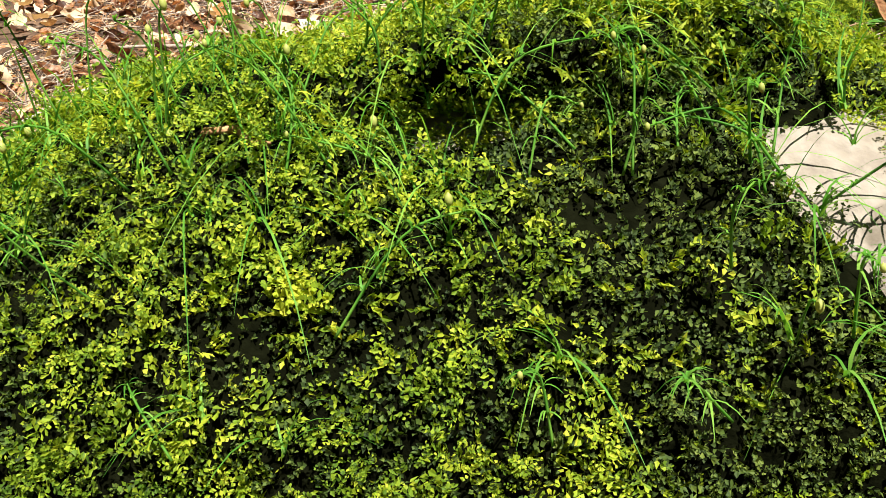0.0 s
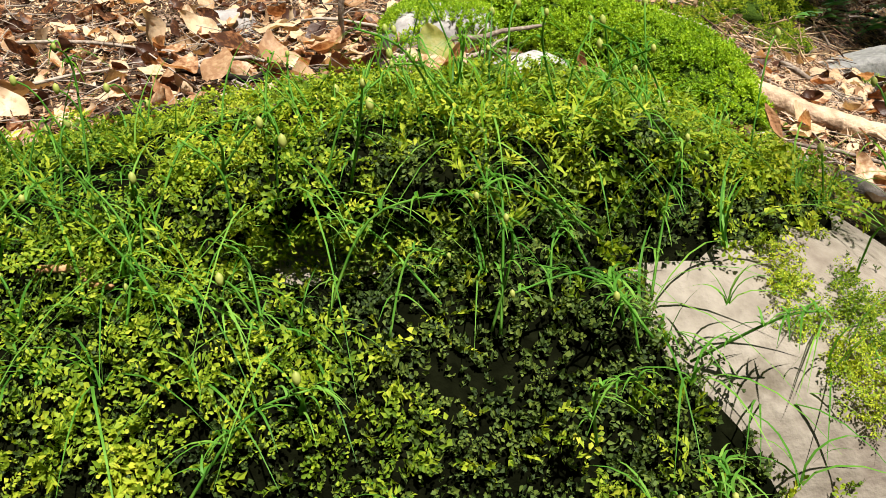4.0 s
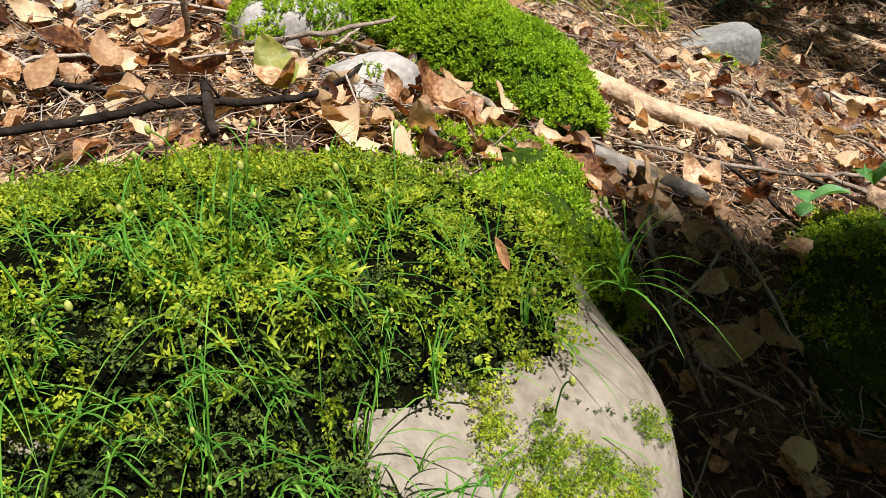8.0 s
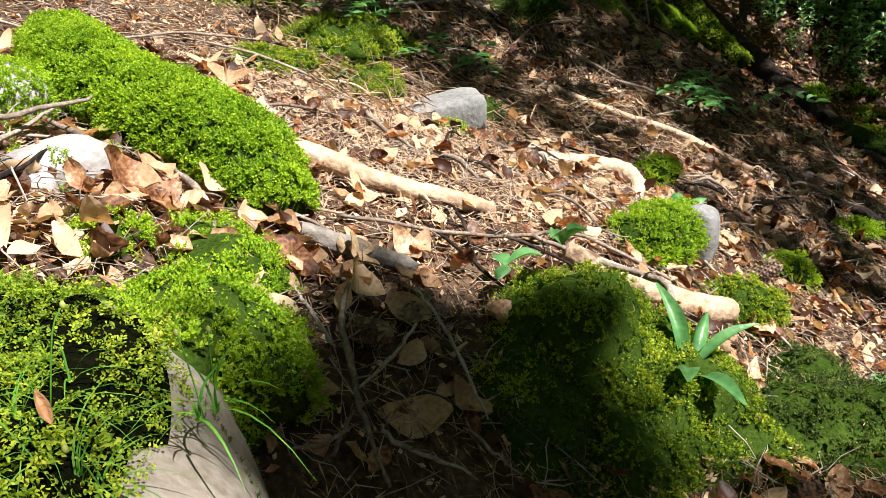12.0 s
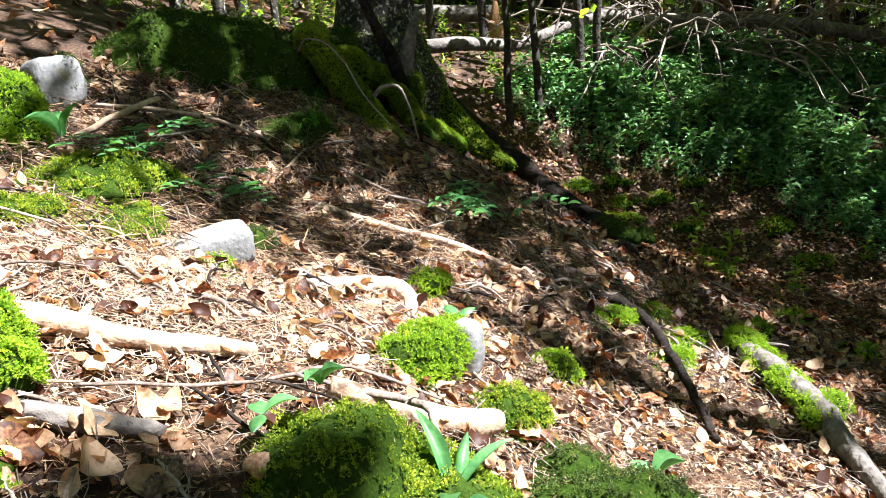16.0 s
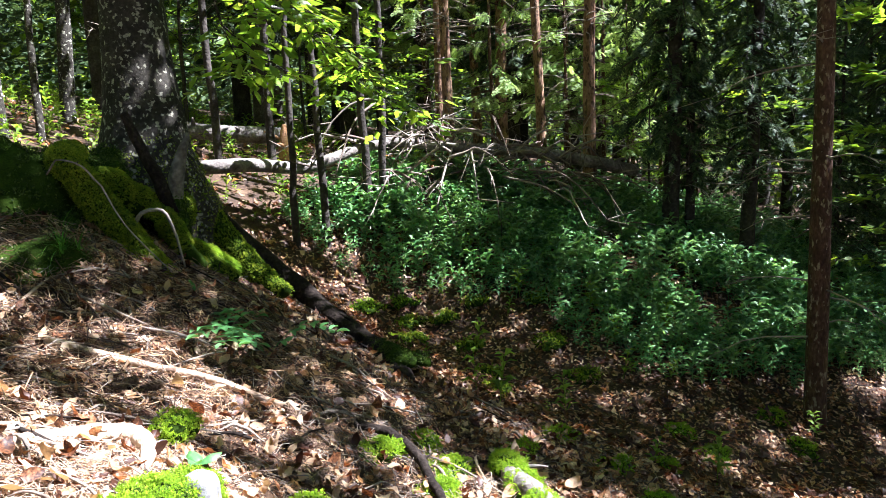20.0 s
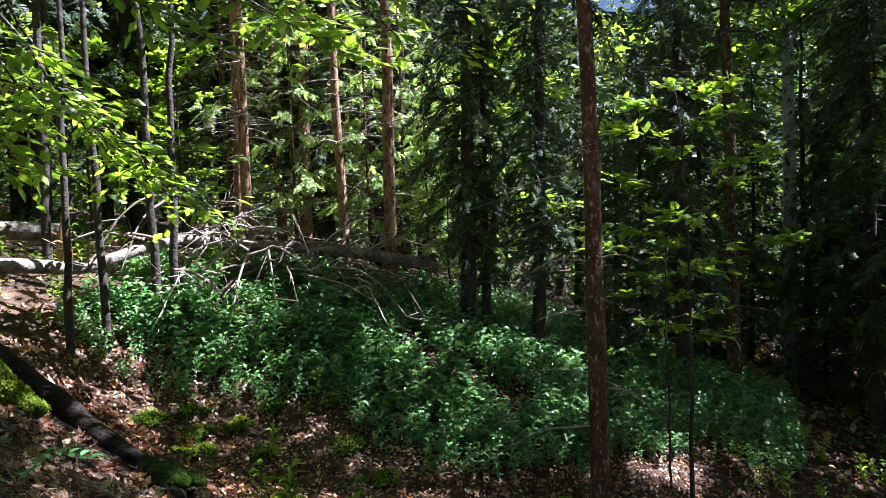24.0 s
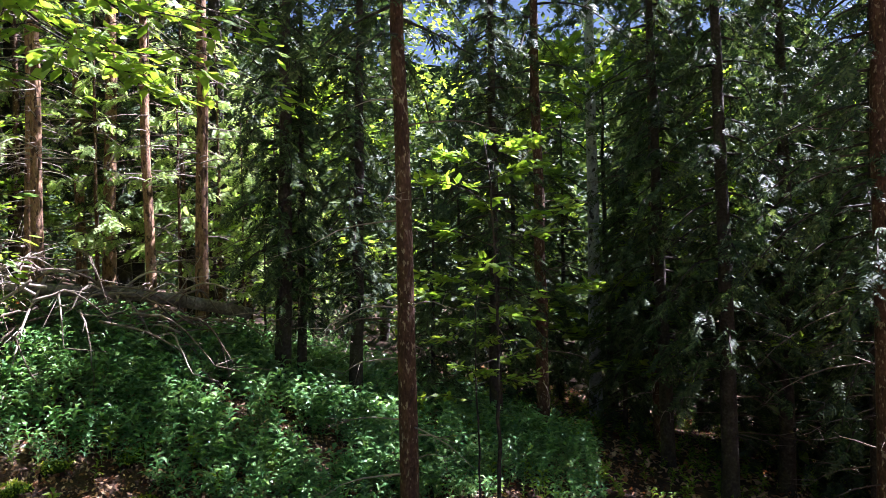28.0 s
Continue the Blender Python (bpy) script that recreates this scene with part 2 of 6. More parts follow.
def part(name, shape, material, parent, label="", smooth=True, local=False, kind=""):
    """One mesh under a thing; the shape is given in the world unless local."""
    v, f = shape.arrays() if isinstance(shape, Shape) else shape
    if not local:
        v = v - offset_of(parent)
    ob = new(name, quad_mesh(name, v, f, material, smooth))
    ob.parent = parent
    return tagged(ob, label, kind=kind)


def single(name, shape, material, label, category, group="", kind="", at=None, smooth=True):
    """A thing that is one mesh, its origin at its base."""
    v, f = shape.arrays() if isinstance(shape, Shape) else shape
    at = np.array([*(v.min(0)[:2] + v.max(0)[:2]) / 2, v[:, 2].min()] if at is None else at)
    ob = new(name, quad_mesh(name, v - at, f, material, smooth))
    ob.location = at
    return tagged(ob, label, category, group, kind)


def tube(points, radii, sides=8, seed=None, rough=0.0, size=8.0):
    """A tapering limb along points, closed at both ends; quads."""
    p = np.asarray(points, float)
    r = np.broadcast_to(np.asarray(radii, float), (len(p),)).copy()
    p = np.concatenate([p[:1], p, p[-1:]])
    r = np.concatenate([r[:1] * 0.02, r, r[-1:] * 0.02])
    d = np.gradient(np.concatenate([p[1:2] * 2 - p[2:3], p[1:-1], p[-2:-1] * 2 - p[-3:-2]]) if len(p) > 3 else p, axis=0)
    d /= np.linalg.norm(d, axis=1, keepdims=True) + 1e-9
    ref = np.array([0.0, 0, 1]) if abs(d[len(d) // 2][2]) < 0.8 else np.array([1.0, 0, 0])
    a = np.cross(d, ref)
    a /= np.linalg.norm(a, axis=1, keepdims=True) + 1e-9
    b = np.cross(d, a)
    ang = np.linspace(0, 2 * np.pi, sides, endpoint=False)
    ring = a[:, None] * np.cos(ang)[None, :, None] + b[:, None] * np.sin(ang)[None, :, None]
    v = (p[:, None] + ring * r[:, None, None]).reshape(-1, 3)
    if rough:
        v = v + (ring * r[:, None, None]).reshape(-1, 3) * (waves(v * size, seed or 0) * rough)[:, None]
    k, s = np.meshgrid(np.arange(len(p) - 1), np.arange(sides), indexing="ij")
    f = np.stack([k * sides + s, k * sides + (s + 1) % sides, (k + 1) * sides + (s + 1) % sides, (k + 1) * sides + s], -1).reshape(-1, 4)
    return v, f


def bend(points, n, wobble=0.0, seed=0):
    """A smooth line of n points through a few given ones."""
    p = np.asarray(points, float)
    s = np.linspace(0, len(p) - 1, n)
    i = np.clip(np.floor(s).astype(int), 0, len(p) - 2)
    t = (s - i)[:, None]
    q = lambda k: p[np.clip(k, 0, len(p) - 1)]
    a, b, c, e = q(i - 1), q(i), q(i + 1), q(i + 2)
    out = 0.5 * (2 * b + (c - a) * t + (2 * a - 5 * b + 4 * c - e) * t ** 2 + (3 * b - a - 3 * c + e) * t ** 3)
    if wobble:
        g = np.random.RandomState(seed)
        out = out + np.cumsum(g.normal(0, wobble, out.shape), 0) * 0.5 * np.sin(np.linspace(0, np.pi, n))[:, None] + g.normal(0, wobble * 0.4, out.shape)
    return out


def blob(centre, radii, power=2.4, rough=0.08, size=3.0, seed=1, nu=40, nv=24, turn=0.0, cut=None):
    """A rounded lump: a superellipsoid with uneven relief."""
    u, w = np.meshgrid(np.linspace(0, 2 * np.pi, nu, endpoint=False), np.linspace(0.02, np.pi - 0.02, nv), indexing="ij")
    d = np.stack([np.cos(u) * np.sin(w), np.sin(u) * np.sin(w), np.cos(w)], -1).reshape(-1, 3)
    r = (np.abs(d / np.array(radii)) ** power).sum(1) ** (-1 / power)
    v = d * r[:, None]
    v = v * (1 + rough * waves(v * size / max(radii) + seed * 3.7, seed))[:, None]
    c, s = math.cos(radians(turn)), math.sin(radians(turn))
    v = v @ np.array([[c, s, 0], [-s, c, 0], [0, 0, 1]]) + np.array(centre)
    i, j = np.meshgrid(np.arange(nu), np.arange(nv - 1), indexing="ij")
    f = np.stack([i * nv + j, i * nv + j + 1, ((i + 1) % nu) * nv + j + 1, ((i + 1) % nu) * nv + j], -1).reshape(-1, 4)
    return v, f


def spots(v, f, n, g, keep=None):
    """n points spread over a surface by area, with normals."""
    a, b, c, d = (v[f[:, k]] for k in range(4))
    nrm = np.cross(c - a, d - b)
    area = np.linalg.norm(nrm, axis=1) + 1e-12
    pick = g.choice(len(f), n, p=area / area.sum())
    s, t = g.rand(n, 1), g.rand(n, 1)
    p = (a[pick] * (1 - s) + b[pick] * s) * (1 - t) + (d[pick] * (1 - s) + c[pick] * s) * t
    nn = nrm[pick] / area[pick, None]
    if keep is not None:
        ok = keep(p, nn)
        p, nn = p[ok], nn[ok]
    return p, nn


def frames_from(normals, g, lean=0.0):
    """Rotation matrices whose z is the (jittered) normal, turned at random."""
    z = normals + g.normal(0, lean, normals.shape) if lean else normals
    z = z / (np.linalg.norm(z, axis=1, keepdims=True) + 1e-9)
    h = g.normal(0, 1, z.shape)
    x = np.cross(h, z)
    x /= np.linalg.norm(x, axis=1, keepdims=True) + 1e-9
    return np.stack([x, np.cross(z, x), z], -1)


def scatter(templates, p, rot, scale, g, into=None):
    """Copies of templates at points, as one shape."""
    out = into or Shape()
    which = g.randint(0, len(templates), len(p))
    for k, (tv, tf) in enumerate(templates):
        idx = np.nonzero(which == k)[0]
        if len(idx):
            v = np.einsum("nij,mj->nmi", rot[idx], tv) * scale[idx, None, None] + p[idx, None]
            f = tf[None] + (np.arange(len(idx)) * len(tv))[:, None, None]
            out.add(v.reshape(-1, 3), f.reshape(-1, 4))
    return out


def diamond(base, along, side, length, width, curl=0.0, up=None):
    """One small leaf: four corners, slightly cupped."""
    up = np.cross(side, along) if up is None else up
    return [base, base + along * length * 0.45 + side * width * 0.5 + up * curl * length, base + along * length, base + along * length * 0.45 - side * width * 0.5 + up * curl * length]


def moss_shoot(g, length, leaf, width, count, fork=2, spread=0.9, splay=0.45):
    """A forked leafy moss shoot that stands along z."""
    v = []
    for k in range(fork):
        d = np.array([g.normal(0, splay), g.normal(0, splay), 1.0])
        d /= np.linalg.norm(d)
        droop = np.array([g.normal(0, 0.4), g.normal(0, 0.4), -0.2])
        for i in range(count):
            t = (i + 1) / count
            base = d * length * t + droop * length * t * t * 0.5
            ang = i * 2.4 + g.rand()
            out = np.array([math.cos(ang), math.sin(ang), 0.0])
            along = out * spread + d * (1.2 - spread * 0.6) + g.normal(0, 0.15, 3)
            along /= np.linalg.norm(along)
            side = np.cross(along, d + 0.01)
            side /= np.linalg.norm(side) + 1e-9
            v += diamond(base, along, side, leaf * g.uniform(0.7, 1.2) * (1.1 - 0.35 * t), width * g.uniform(0.8, 1.2), 0.12)
    v = np.array(v)
    return v, np.arange(len(v)).reshape(-1, 4)


def frond(g, length, finger, width, pairs=7):
    """A feathery moss frond: it rises along z, arches over towards x and bears flat blunt fingers on both sides."""
    v = []
    arch, twist = g.uniform(0.5, 0.95), g.normal(0, 0.25)
    up = np.array([-0.45, 0, 0.9])
    for i in range(pairs):
        t = 0.25 + 0.75 * i / (pairs - 1)
        base = np.array([arch * t ** 1.5, twist * t * t, t * (1 - 0.3 * t)]) * length
        run = np.array([arch * 1.5 * t ** 0.5, twist * 2 * t, 1 - 0.6 * t])
        run /= np.linalg.norm(run)
        for sgn in (-1, 1) if i < pairs - 1 else (-0.35, 0.35):
            if g.rand() < 0.15:
                continue
            along = run * g.uniform(0.3, 1.0) + np.array([0, sgn, 0]) + up * g.uniform(-0.1, 0.5) + g.normal(0, 0.3, 3)
            along /= np.linalg.norm(along)
            side = np.cross(along, up + g.normal(0, 0.45, 3))
            side /= np.linalg.norm(side) + 1e-9
            l, w = finger * g.uniform(0.75, 1.2) * (1.2 - 0.6 * t), width * g.uniform(0.8, 1.2)
            v += [base, base + along * l * 0.72 + side * w * 0.5 - up * 0.1 * l, base + along * l - up * 0.25 * l, base + along * l * 0.72 - side * w * 0.5 - up * 0.1 * l]
    v = np.array(v)
    return v, np.arange(len(v)).reshape(-1, 4)


def blade(g, length, width, arch, n=7):
    """A narrow arching grass blade from the origin."""
    az = g.uniform(0, 2 * np.pi)
    d, side = np.array([math.cos(az), math.sin(az), 0]), np.array([-math.sin(az), math.cos(az), 0])
    t = np.linspace(0, 1, n)[:, None]
    up = np.array([0, 0, 1.0])
    line = d * length * (arch * t ** 1.4 * 0.9) + up * length * (t * (1.15 - arch * 0.5) - arch * 0.75 * t ** 2.3) + side * np.sin(t * 3 + az) * length * 0.06
    w = width * (1 - t ** 2.2 * 0.92) * 0.5
    v = np.stack([line - side * w, line + side * w], 1).reshape(-1, 3)
    k = np.arange(n - 1)
    return v, np.stack([2 * k, 2 * k + 1, 2 * k + 3, 2 * k + 2], -1)


def leaf_sheet(g, length, width, curl, fold, nu=4, nv=6, wavy=0.1, lobes=0.0):
    """A dead or living leaf as a curled sheet with a folded midrib, base at the origin, along y."""
    u, t = np.meshgrid(np.linspace(-1, 1, nu + 1), np.linspace(0, 1, nv + 1), indexing="ij")
    w = width * 0.5 * np.sin(np.pi * np.clip(t * 0.94 + 0.03, 0, 1)) ** 0.8 * (1 - 0.25 * t)
    if lobes:
        w = w * (1 + lobes * np.sin(t * 22))
    x, y = u * w, t * length
    z = np.abs(u) * w * fold + curl * length * (t - 0.5) ** 2 * 2 + wavy * length * 0.3 * np.sin(t * 9 + u * 3 + g.rand() * 6) * np.abs(u)
    roll_amount = g.normal(0, 0.5)
    z = z + roll_amount * u * u * w
    v = np.stack([x, y, z], -1).reshape(-1, 3)
    i, j = np.meshgrid(np.arange(nu), np.arange(nv), indexing="ij")
    n1 = nv + 1
    return v, np.stack([i * n1 + j, (i + 1) * n1 + j, (i + 1) * n1 + j + 1, i * n1 + j + 1], -1).reshape(-1, 4)


# ---- ground ----
NEAR_SWELLS = [(0.1, 1.2, 0.5, -0.01), (0.55, 0.75, 0.3, -0.04), (0.15, 0.75, 0.3, 0.202), (0.9, 0.6, 0.3, -0.037), (1.45, 1.25, 0.3, 0.058), (1.9, 2.35, 0.4, -0.136), (2.25, 1.9, 0.4, -0.014),
               (3.6, 1.4, 0.7, -0.044), (0.3, 0.3, 0.35, -0.162), (1.0, 1.1, 0.4, 0.021), (1.5, 1.7, 0.5, -0.093), (1.6, 0.9, 0.45, -0.14), (2.2, 2.8, 0.6, 0.122), (2.4, 1.2, 0.6, -0.129), (3.0, 2.2, 0.7, -0.079), (1.2, 2.4, 0.6, -0.12)]
FAR_SWELLS = [(4.9, 3.3, 0.7, -0.411), (3.0, 3.8, 0.9, -0.155), (4.5, 4.6, 1.0, -0.187), (4.5, 2.3, 1.1, -0.443), (6.5, 4.2, 1.5, 0.2), (6.0, 0.8, 1.5, -0.302), (8.5, 2.0, 1.8, 0.242),
              (5.0, -3.0, 2.5, -0.588), (0.0, -2.0, 1.5, 0.196), (-2.0, 2.5, 2.0, -0.308), (12.0, 0.0, 4.0, 0.127), (6.0, 8.0, 4.0, -0.183), (13.0, 8.0, 4.0, 0.5)]


def ground_z(x, y):
    """The slope: it falls to the right and towards the walker, with hollows and swells."""
    x, y = np.asarray(x, float), np.asarray(y, float)
    r = 1 + np.hypot(x, y) / 15
    z = 0.128 - 0.238 * x / r + 0.412 * y / r
    for cx, cy, s, h in NEAR_SWELLS + FAR_SWELLS:
        z = z + h * np.exp(-((x - cx) ** 2 + (y - cy) ** 2) / (2 * s * s))
    return z


def gz(x, y):
    return float(ground_z(x, y))


def slope_normals(x, y, step=0.03):
    n = np.stack([-(ground_z(x + step, y) - ground_z(x - step, y)), -(ground_z(x, y + step) - ground_z(x, y - step)), np.full(len(x), 2 * step)], -1)
    return n / np.linalg.norm(n, axis=1, keepdims=True)


N = 311
U = np.linspace(-1, 1, N)
GX, GY = np.meshgrid(1.6 + 0.536 * np.sinh(7 * U), 1.4 + 0.536 * np.sinh(7 * U), indexing="ij")
flat = np.stack([GX.ravel(), GY.ravel(), np.zeros(N * N)], -1)
relief = 0.012 * waves(flat * 14, 3) + 0.02 * waves(flat * 3.1, 5, 2)
GV = np.stack([GX.ravel(), GY.ravel(), ground_z(GX, GY).ravel() + relief - 0.012], -1)
I, J = np.meshgrid(np.arange(N - 1), np.arange(N - 1), indexing="ij")
GF = np.stack([I * N + J, (I + 1) * N + J, (I + 1) * N + J + 1, I * N + J + 1], -1).reshape(-1, 4)
ground = single("ground", (GV, GF), SOIL, "dark brown forest floor strewn with dead leaves", "ground", kind="structure", at=(0, 0, 0))

# ---- moss kit ----
rs = np.random.RandomState
kit = rs(11)
FERN_MOSS = [moss_shoot(kit, 0.0115, 0.0040, 0.0020, 8, 3, 0.45, 0.85) for _ in range(12)]
FROND_MOSS = [frond(kit, 0.0100, 0.0036, 0.0017, 6) for _ in range(20)]
UNDER_MOSS = [moss_shoot(kit, 0.008, 0.0045, 0.0028, 5, 1, 0.7) for _ in range(6)]
STAR_MOSS = [moss_shoot(kit, 0.014, 0.0085, 0.0013, 16, 1, 0.95) for _ in range(6)]
CUSHION_MOSS = [moss_shoot(kit, 0.010, 0.0042, 0.0024, 7, 2, 0.7) for _ in range(8)]
FAR_MOSS = [moss_shoot(kit, 0.02, 0.012, 0.007, 6, 1, 0.8) for _ in range(5)]


def moss_cover(parent, v, f, count, material, seed, templates=CUSHION_MOSS, keep=None, size=1.0, lean=0.45, name="moss", gaps=(75, -0.6), smooth=False):
    """Leafy shoots over a surface, joined: too many to count."""
    g = rs(seed)
    p, n = spots(v, f, count, g, keep)
    gap = waves(p * gaps[0], seed + 3, 2) > gaps[1]
    p, n = p[gap], n[gap] + np.array([0, 0, 0.5])
    s = g.uniform(0.7, 1.35, len(p)) * size * (1 + 0.35 * waves(p * 30, seed, 2))
    return part(name, scatter(templates, p, frames_from(n, g, lean), s, g), material, parent, smooth=smooth, kind="stuff")


def tussock_cover(parent, v, f, count, each, material, seed, templates=CUSHION_MOSS, keep=None, size=1.0, spread=0.008, rise=0.008, name="moss", smooth=False, up=0.4):
    """Shoots gathered in small tufts of uneven height that splay apart, with dark gaps between the tufts."""
    g = rs(seed)
    p, n = spots(v, f, count, g, keep)
    n = n + np.array([0, 0, up])
    n /= np.linalg.norm(n, axis=1, keepdims=True)
    fat, lift = g.uniform(0.6, 1.3, len(p)), g.uniform(-0.3, 1.0, len(p)) * rise
    p, n, fat, lift = (np.repeat(q, each, axis=0) for q in (p, n, fat, lift))
    off = g.normal(0, 1, p.shape)
    off -= n * (off * n).sum(1, keepdims=True)
    off *= (np.sqrt(g.rand(len(p))) / (np.linalg.norm(off, axis=1) + 1e-9))[:, None]
    away = np.linalg.norm(off, axis=1)
    place = p + off * (spread * fat)[:, None] + n * (lift - 0.35 * spread * away ** 2)[:, None]
    return part(name, scatter(templates, place, frames_from(n + off * 0.75, g, 0.22), fat * size * g.uniform(0.75, 1.2, len(p)), g), material, parent, smooth=smooth, kind="stuff")


STRAW = [(np.array(diamond(np.array([-0.5, 0, 0.0]), np.array([1.0, 0, 0.04 * k]), np.array([0, 1.0, 0.3]), 1.0, 0.085, 0.03)), np.array([[0, 1, 2, 3]])) for k in range(3)]


# ---- the mossy boulder by the start ----
boulder = thing("mossy_boulder", (0.0, 0.5, 0.02), "pale limestone boulder covered with a thick mat of green moss", "rock")
BV, BF = blob((-0.03, 0.545, 0.17), (0.385, 0.30, 0.295), 3.0, 0.03, 3.0, 4, 110, 70)
BOXY, _ = blob((-0.03, 0.545, 0.17), (0.385, 0.30, 0.295), 3.7, 0.03, 3.0, 4, 110, 70)
corner = np.clip((BV[:, :1] - 0.10) / 0.12, 0, 1)
BV = BV + (BOXY - BV) * corner


FACE_Z = [0.20, 0.28, 0.36, 0.38, 0.40, 0.42, 0.44, 0.46, 0.48, 0.493, 0.503, 0.507]
FACE_Y = [0.262, 0.264, 0.275, 0.284, 0.294, 0.308, 0.322, 0.343, 0.372, 0.405, 0.45, 0.56]


def polar(y, z):
    return np.arctan2(z - 0.28, 0.56 - y), np.hypot(z - 0.28, 0.56 - y)


# the face climbs at about 45 degrees up to a rounded rim
lap = np.linspace(0.3, np.pi / 2, 90)
rest = (np.cos(lap) / 0.30) ** 3 + (np.sin(lap) / 0.295) ** 3
was = polar(0.545 - np.cos(lap) * rest ** (-1 / 3), 0.17 + np.sin(lap) * rest ** (-1 / 3))
wanted = polar(np.array(FACE_Y), np.array(FACE_Z))
angle, _ = polar(BV[:, 1], BV[:, 2])
gain = (np.interp(angle, *wanted) - 0.018) / np.interp(angle, *was)
fade = np.clip((0.23 - BV[:, 0]) / 0.08, 0, 1) * np.clip((angle + 0.6) / 0.6, 0, 1) * np.clip((2.3 - angle) / 0.7, 0, 1)
gain = 1 + (gain - 1) * fade
BV[:, 1], BV[:, 2] = 0.56 + (BV[:, 1] - 0.56) * gain, 0.28 + (BV[:, 2] - 0.28) * gain
under = np.clip(0.385 - BV[:, 2], 0, 0.4) * np.clip((BV[:, 0] - 0.02) / 0.25, 0, 1)
BV[:, 0] -= 0.12 * under
BV[:, 1] += 0.10 * under
part("stone", (BV, BF), LIMESTONE, boulder, "bare pale limestone with fine cracks and thin moss seams")


def bare(p):
    """Where the boulder's shoulder stands free of moss: about 1 inside, below 0 outside."""
    w = waves(p * 17, 8, 3)
    top = 0.437 - 0.38 * np.clip(p[:, 0] - 0.235, 0, 1) + 0.008 * w - p[:, 2]
    side = p[:, 0] - 0.135 - 0.45 * np.clip(0.44 - p[:, 2], 0, 1) + 0.016 * w
    foot = p[:, 2] - 0.35 + 1.3 * np.clip(p[:, 0] - 0.2, 0, 0.3) + 0.015 * waves(p * 9, 2)
    return np.minimum(np.minimum(top / 0.015, side / 0.02), foot / 0.02)


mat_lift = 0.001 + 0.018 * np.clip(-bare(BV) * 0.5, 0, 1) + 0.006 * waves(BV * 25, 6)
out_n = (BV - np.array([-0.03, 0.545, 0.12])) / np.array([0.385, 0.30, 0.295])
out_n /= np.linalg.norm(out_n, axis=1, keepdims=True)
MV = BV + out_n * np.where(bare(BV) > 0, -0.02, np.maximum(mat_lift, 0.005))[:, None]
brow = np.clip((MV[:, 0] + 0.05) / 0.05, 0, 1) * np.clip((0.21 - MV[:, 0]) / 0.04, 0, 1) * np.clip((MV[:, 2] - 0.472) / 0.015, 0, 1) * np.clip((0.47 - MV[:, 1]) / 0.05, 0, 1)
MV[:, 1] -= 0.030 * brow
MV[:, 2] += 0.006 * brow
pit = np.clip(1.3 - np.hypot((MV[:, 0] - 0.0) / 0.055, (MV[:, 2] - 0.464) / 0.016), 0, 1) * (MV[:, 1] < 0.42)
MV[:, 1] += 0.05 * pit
# bed sheet coloured as the shade seen in the gaps
part("moss_mat", (MV, BF), MOSS_GAP_SHADE, boulder, "bed whose near-black colour stands for shade between moss shoots")
on_mat = lambda p, n: (bare(p) < 0.1) & (p[:, 2] > 0.16) & (p[:, 1] < 0.85)
MF = BF[(MV[BF].mean(1)[:, 2] > 0.15)]
front = lambda p, n: on_mat(p, n) & (p[:, 1] < 0.39)
back = lambda p, n: on_mat(p, n) & (p[:, 1] >= 0.37) & (waves(p * 12, 31, 2) < 0.5)
# right-hand moss: drier and darker, with the rim's shade in its colour too
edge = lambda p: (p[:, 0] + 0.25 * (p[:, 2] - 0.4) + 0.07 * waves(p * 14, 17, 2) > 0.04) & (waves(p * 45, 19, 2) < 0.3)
rim = lambda p, n: on_mat(p, n) & (p[:, 2] > 0.465) & (p[:, 1] < 0.6) & (waves(p * 11, 21, 2) > -0.05)
tussock_cover(boulder, MV, MF, 9500, 5, MOSS, 21, FROND_MOSS, lambda p, n: front(p, n) & ~edge(p) & (waves(p * 48, 33, 2) > -0.32), 1.0, 0.007, 0.014)
moss_cover(boulder, MV, MF, 6000, MOSS, 28, FERN_MOSS, front, 0.95, 0.5, "leafy_moss", (58, 0.0))
# short dark shoots that deepen the painted shade in the gaps
moss_cover(boulder, MV, MF, 60000, MOSS_DARK_SHADED, 27, UNDER_MOSS, front, 0.6, 0.5, "under_moss", (60, -0.95))
tussock_cover(boulder, MV, MF, 3000, 7, MOSS_DARK_SHADED, 26, FROND_MOSS, lambda p, n: front(p, n) & edge(p), 0.9, 0.008, 0.008, "dark_moss")
tussock_cover(boulder, MV, MF, 4600, 6, MOSS, 22, FROND_MOSS, back, 1.1, 0.010, 0.013, "moss_top")
moss_cover(boulder, MV, MF, 7000, MOSS, 23, STAR_MOSS, rim, 1.1, 0.5, "star_moss")
seam = lambda p, n: (np.abs(waves(p * 7 + 3, 51, 2)) < 0.035) & (bare(p) > -0.2)
CLUMPS = [(0.204, 0.359, 0.435, 0.009), (0.203, 0.344, 0.425, 0.008), (0.204, 0.335, 0.418, 0.009), (0.231, 0.326, 0.408, 0.016), (0.241, 0.311, 0.394, 0.024), (0.222, 0.312, 0.398, 0.018), (0.262, 0.322, 0.392, 0.018), (0.228, 0.345, 0.423, 0.007), (0.292, 0.362, 0.394, 0.010)]
clump = lambda p, n: (bare(p) > -0.3) & (np.min([np.linalg.norm(p - np.array(c[:3]), axis=1) / c[3] for c in CLUMPS], 0) < 1 + 0.6 * waves(p * 60, 5))
moss_cover(boulder, BV, BF, 60000, MOSS_DARK_SHADED, 24, CUSHION_MOSS, seam, 0.3, 0.5, "moss_seam")
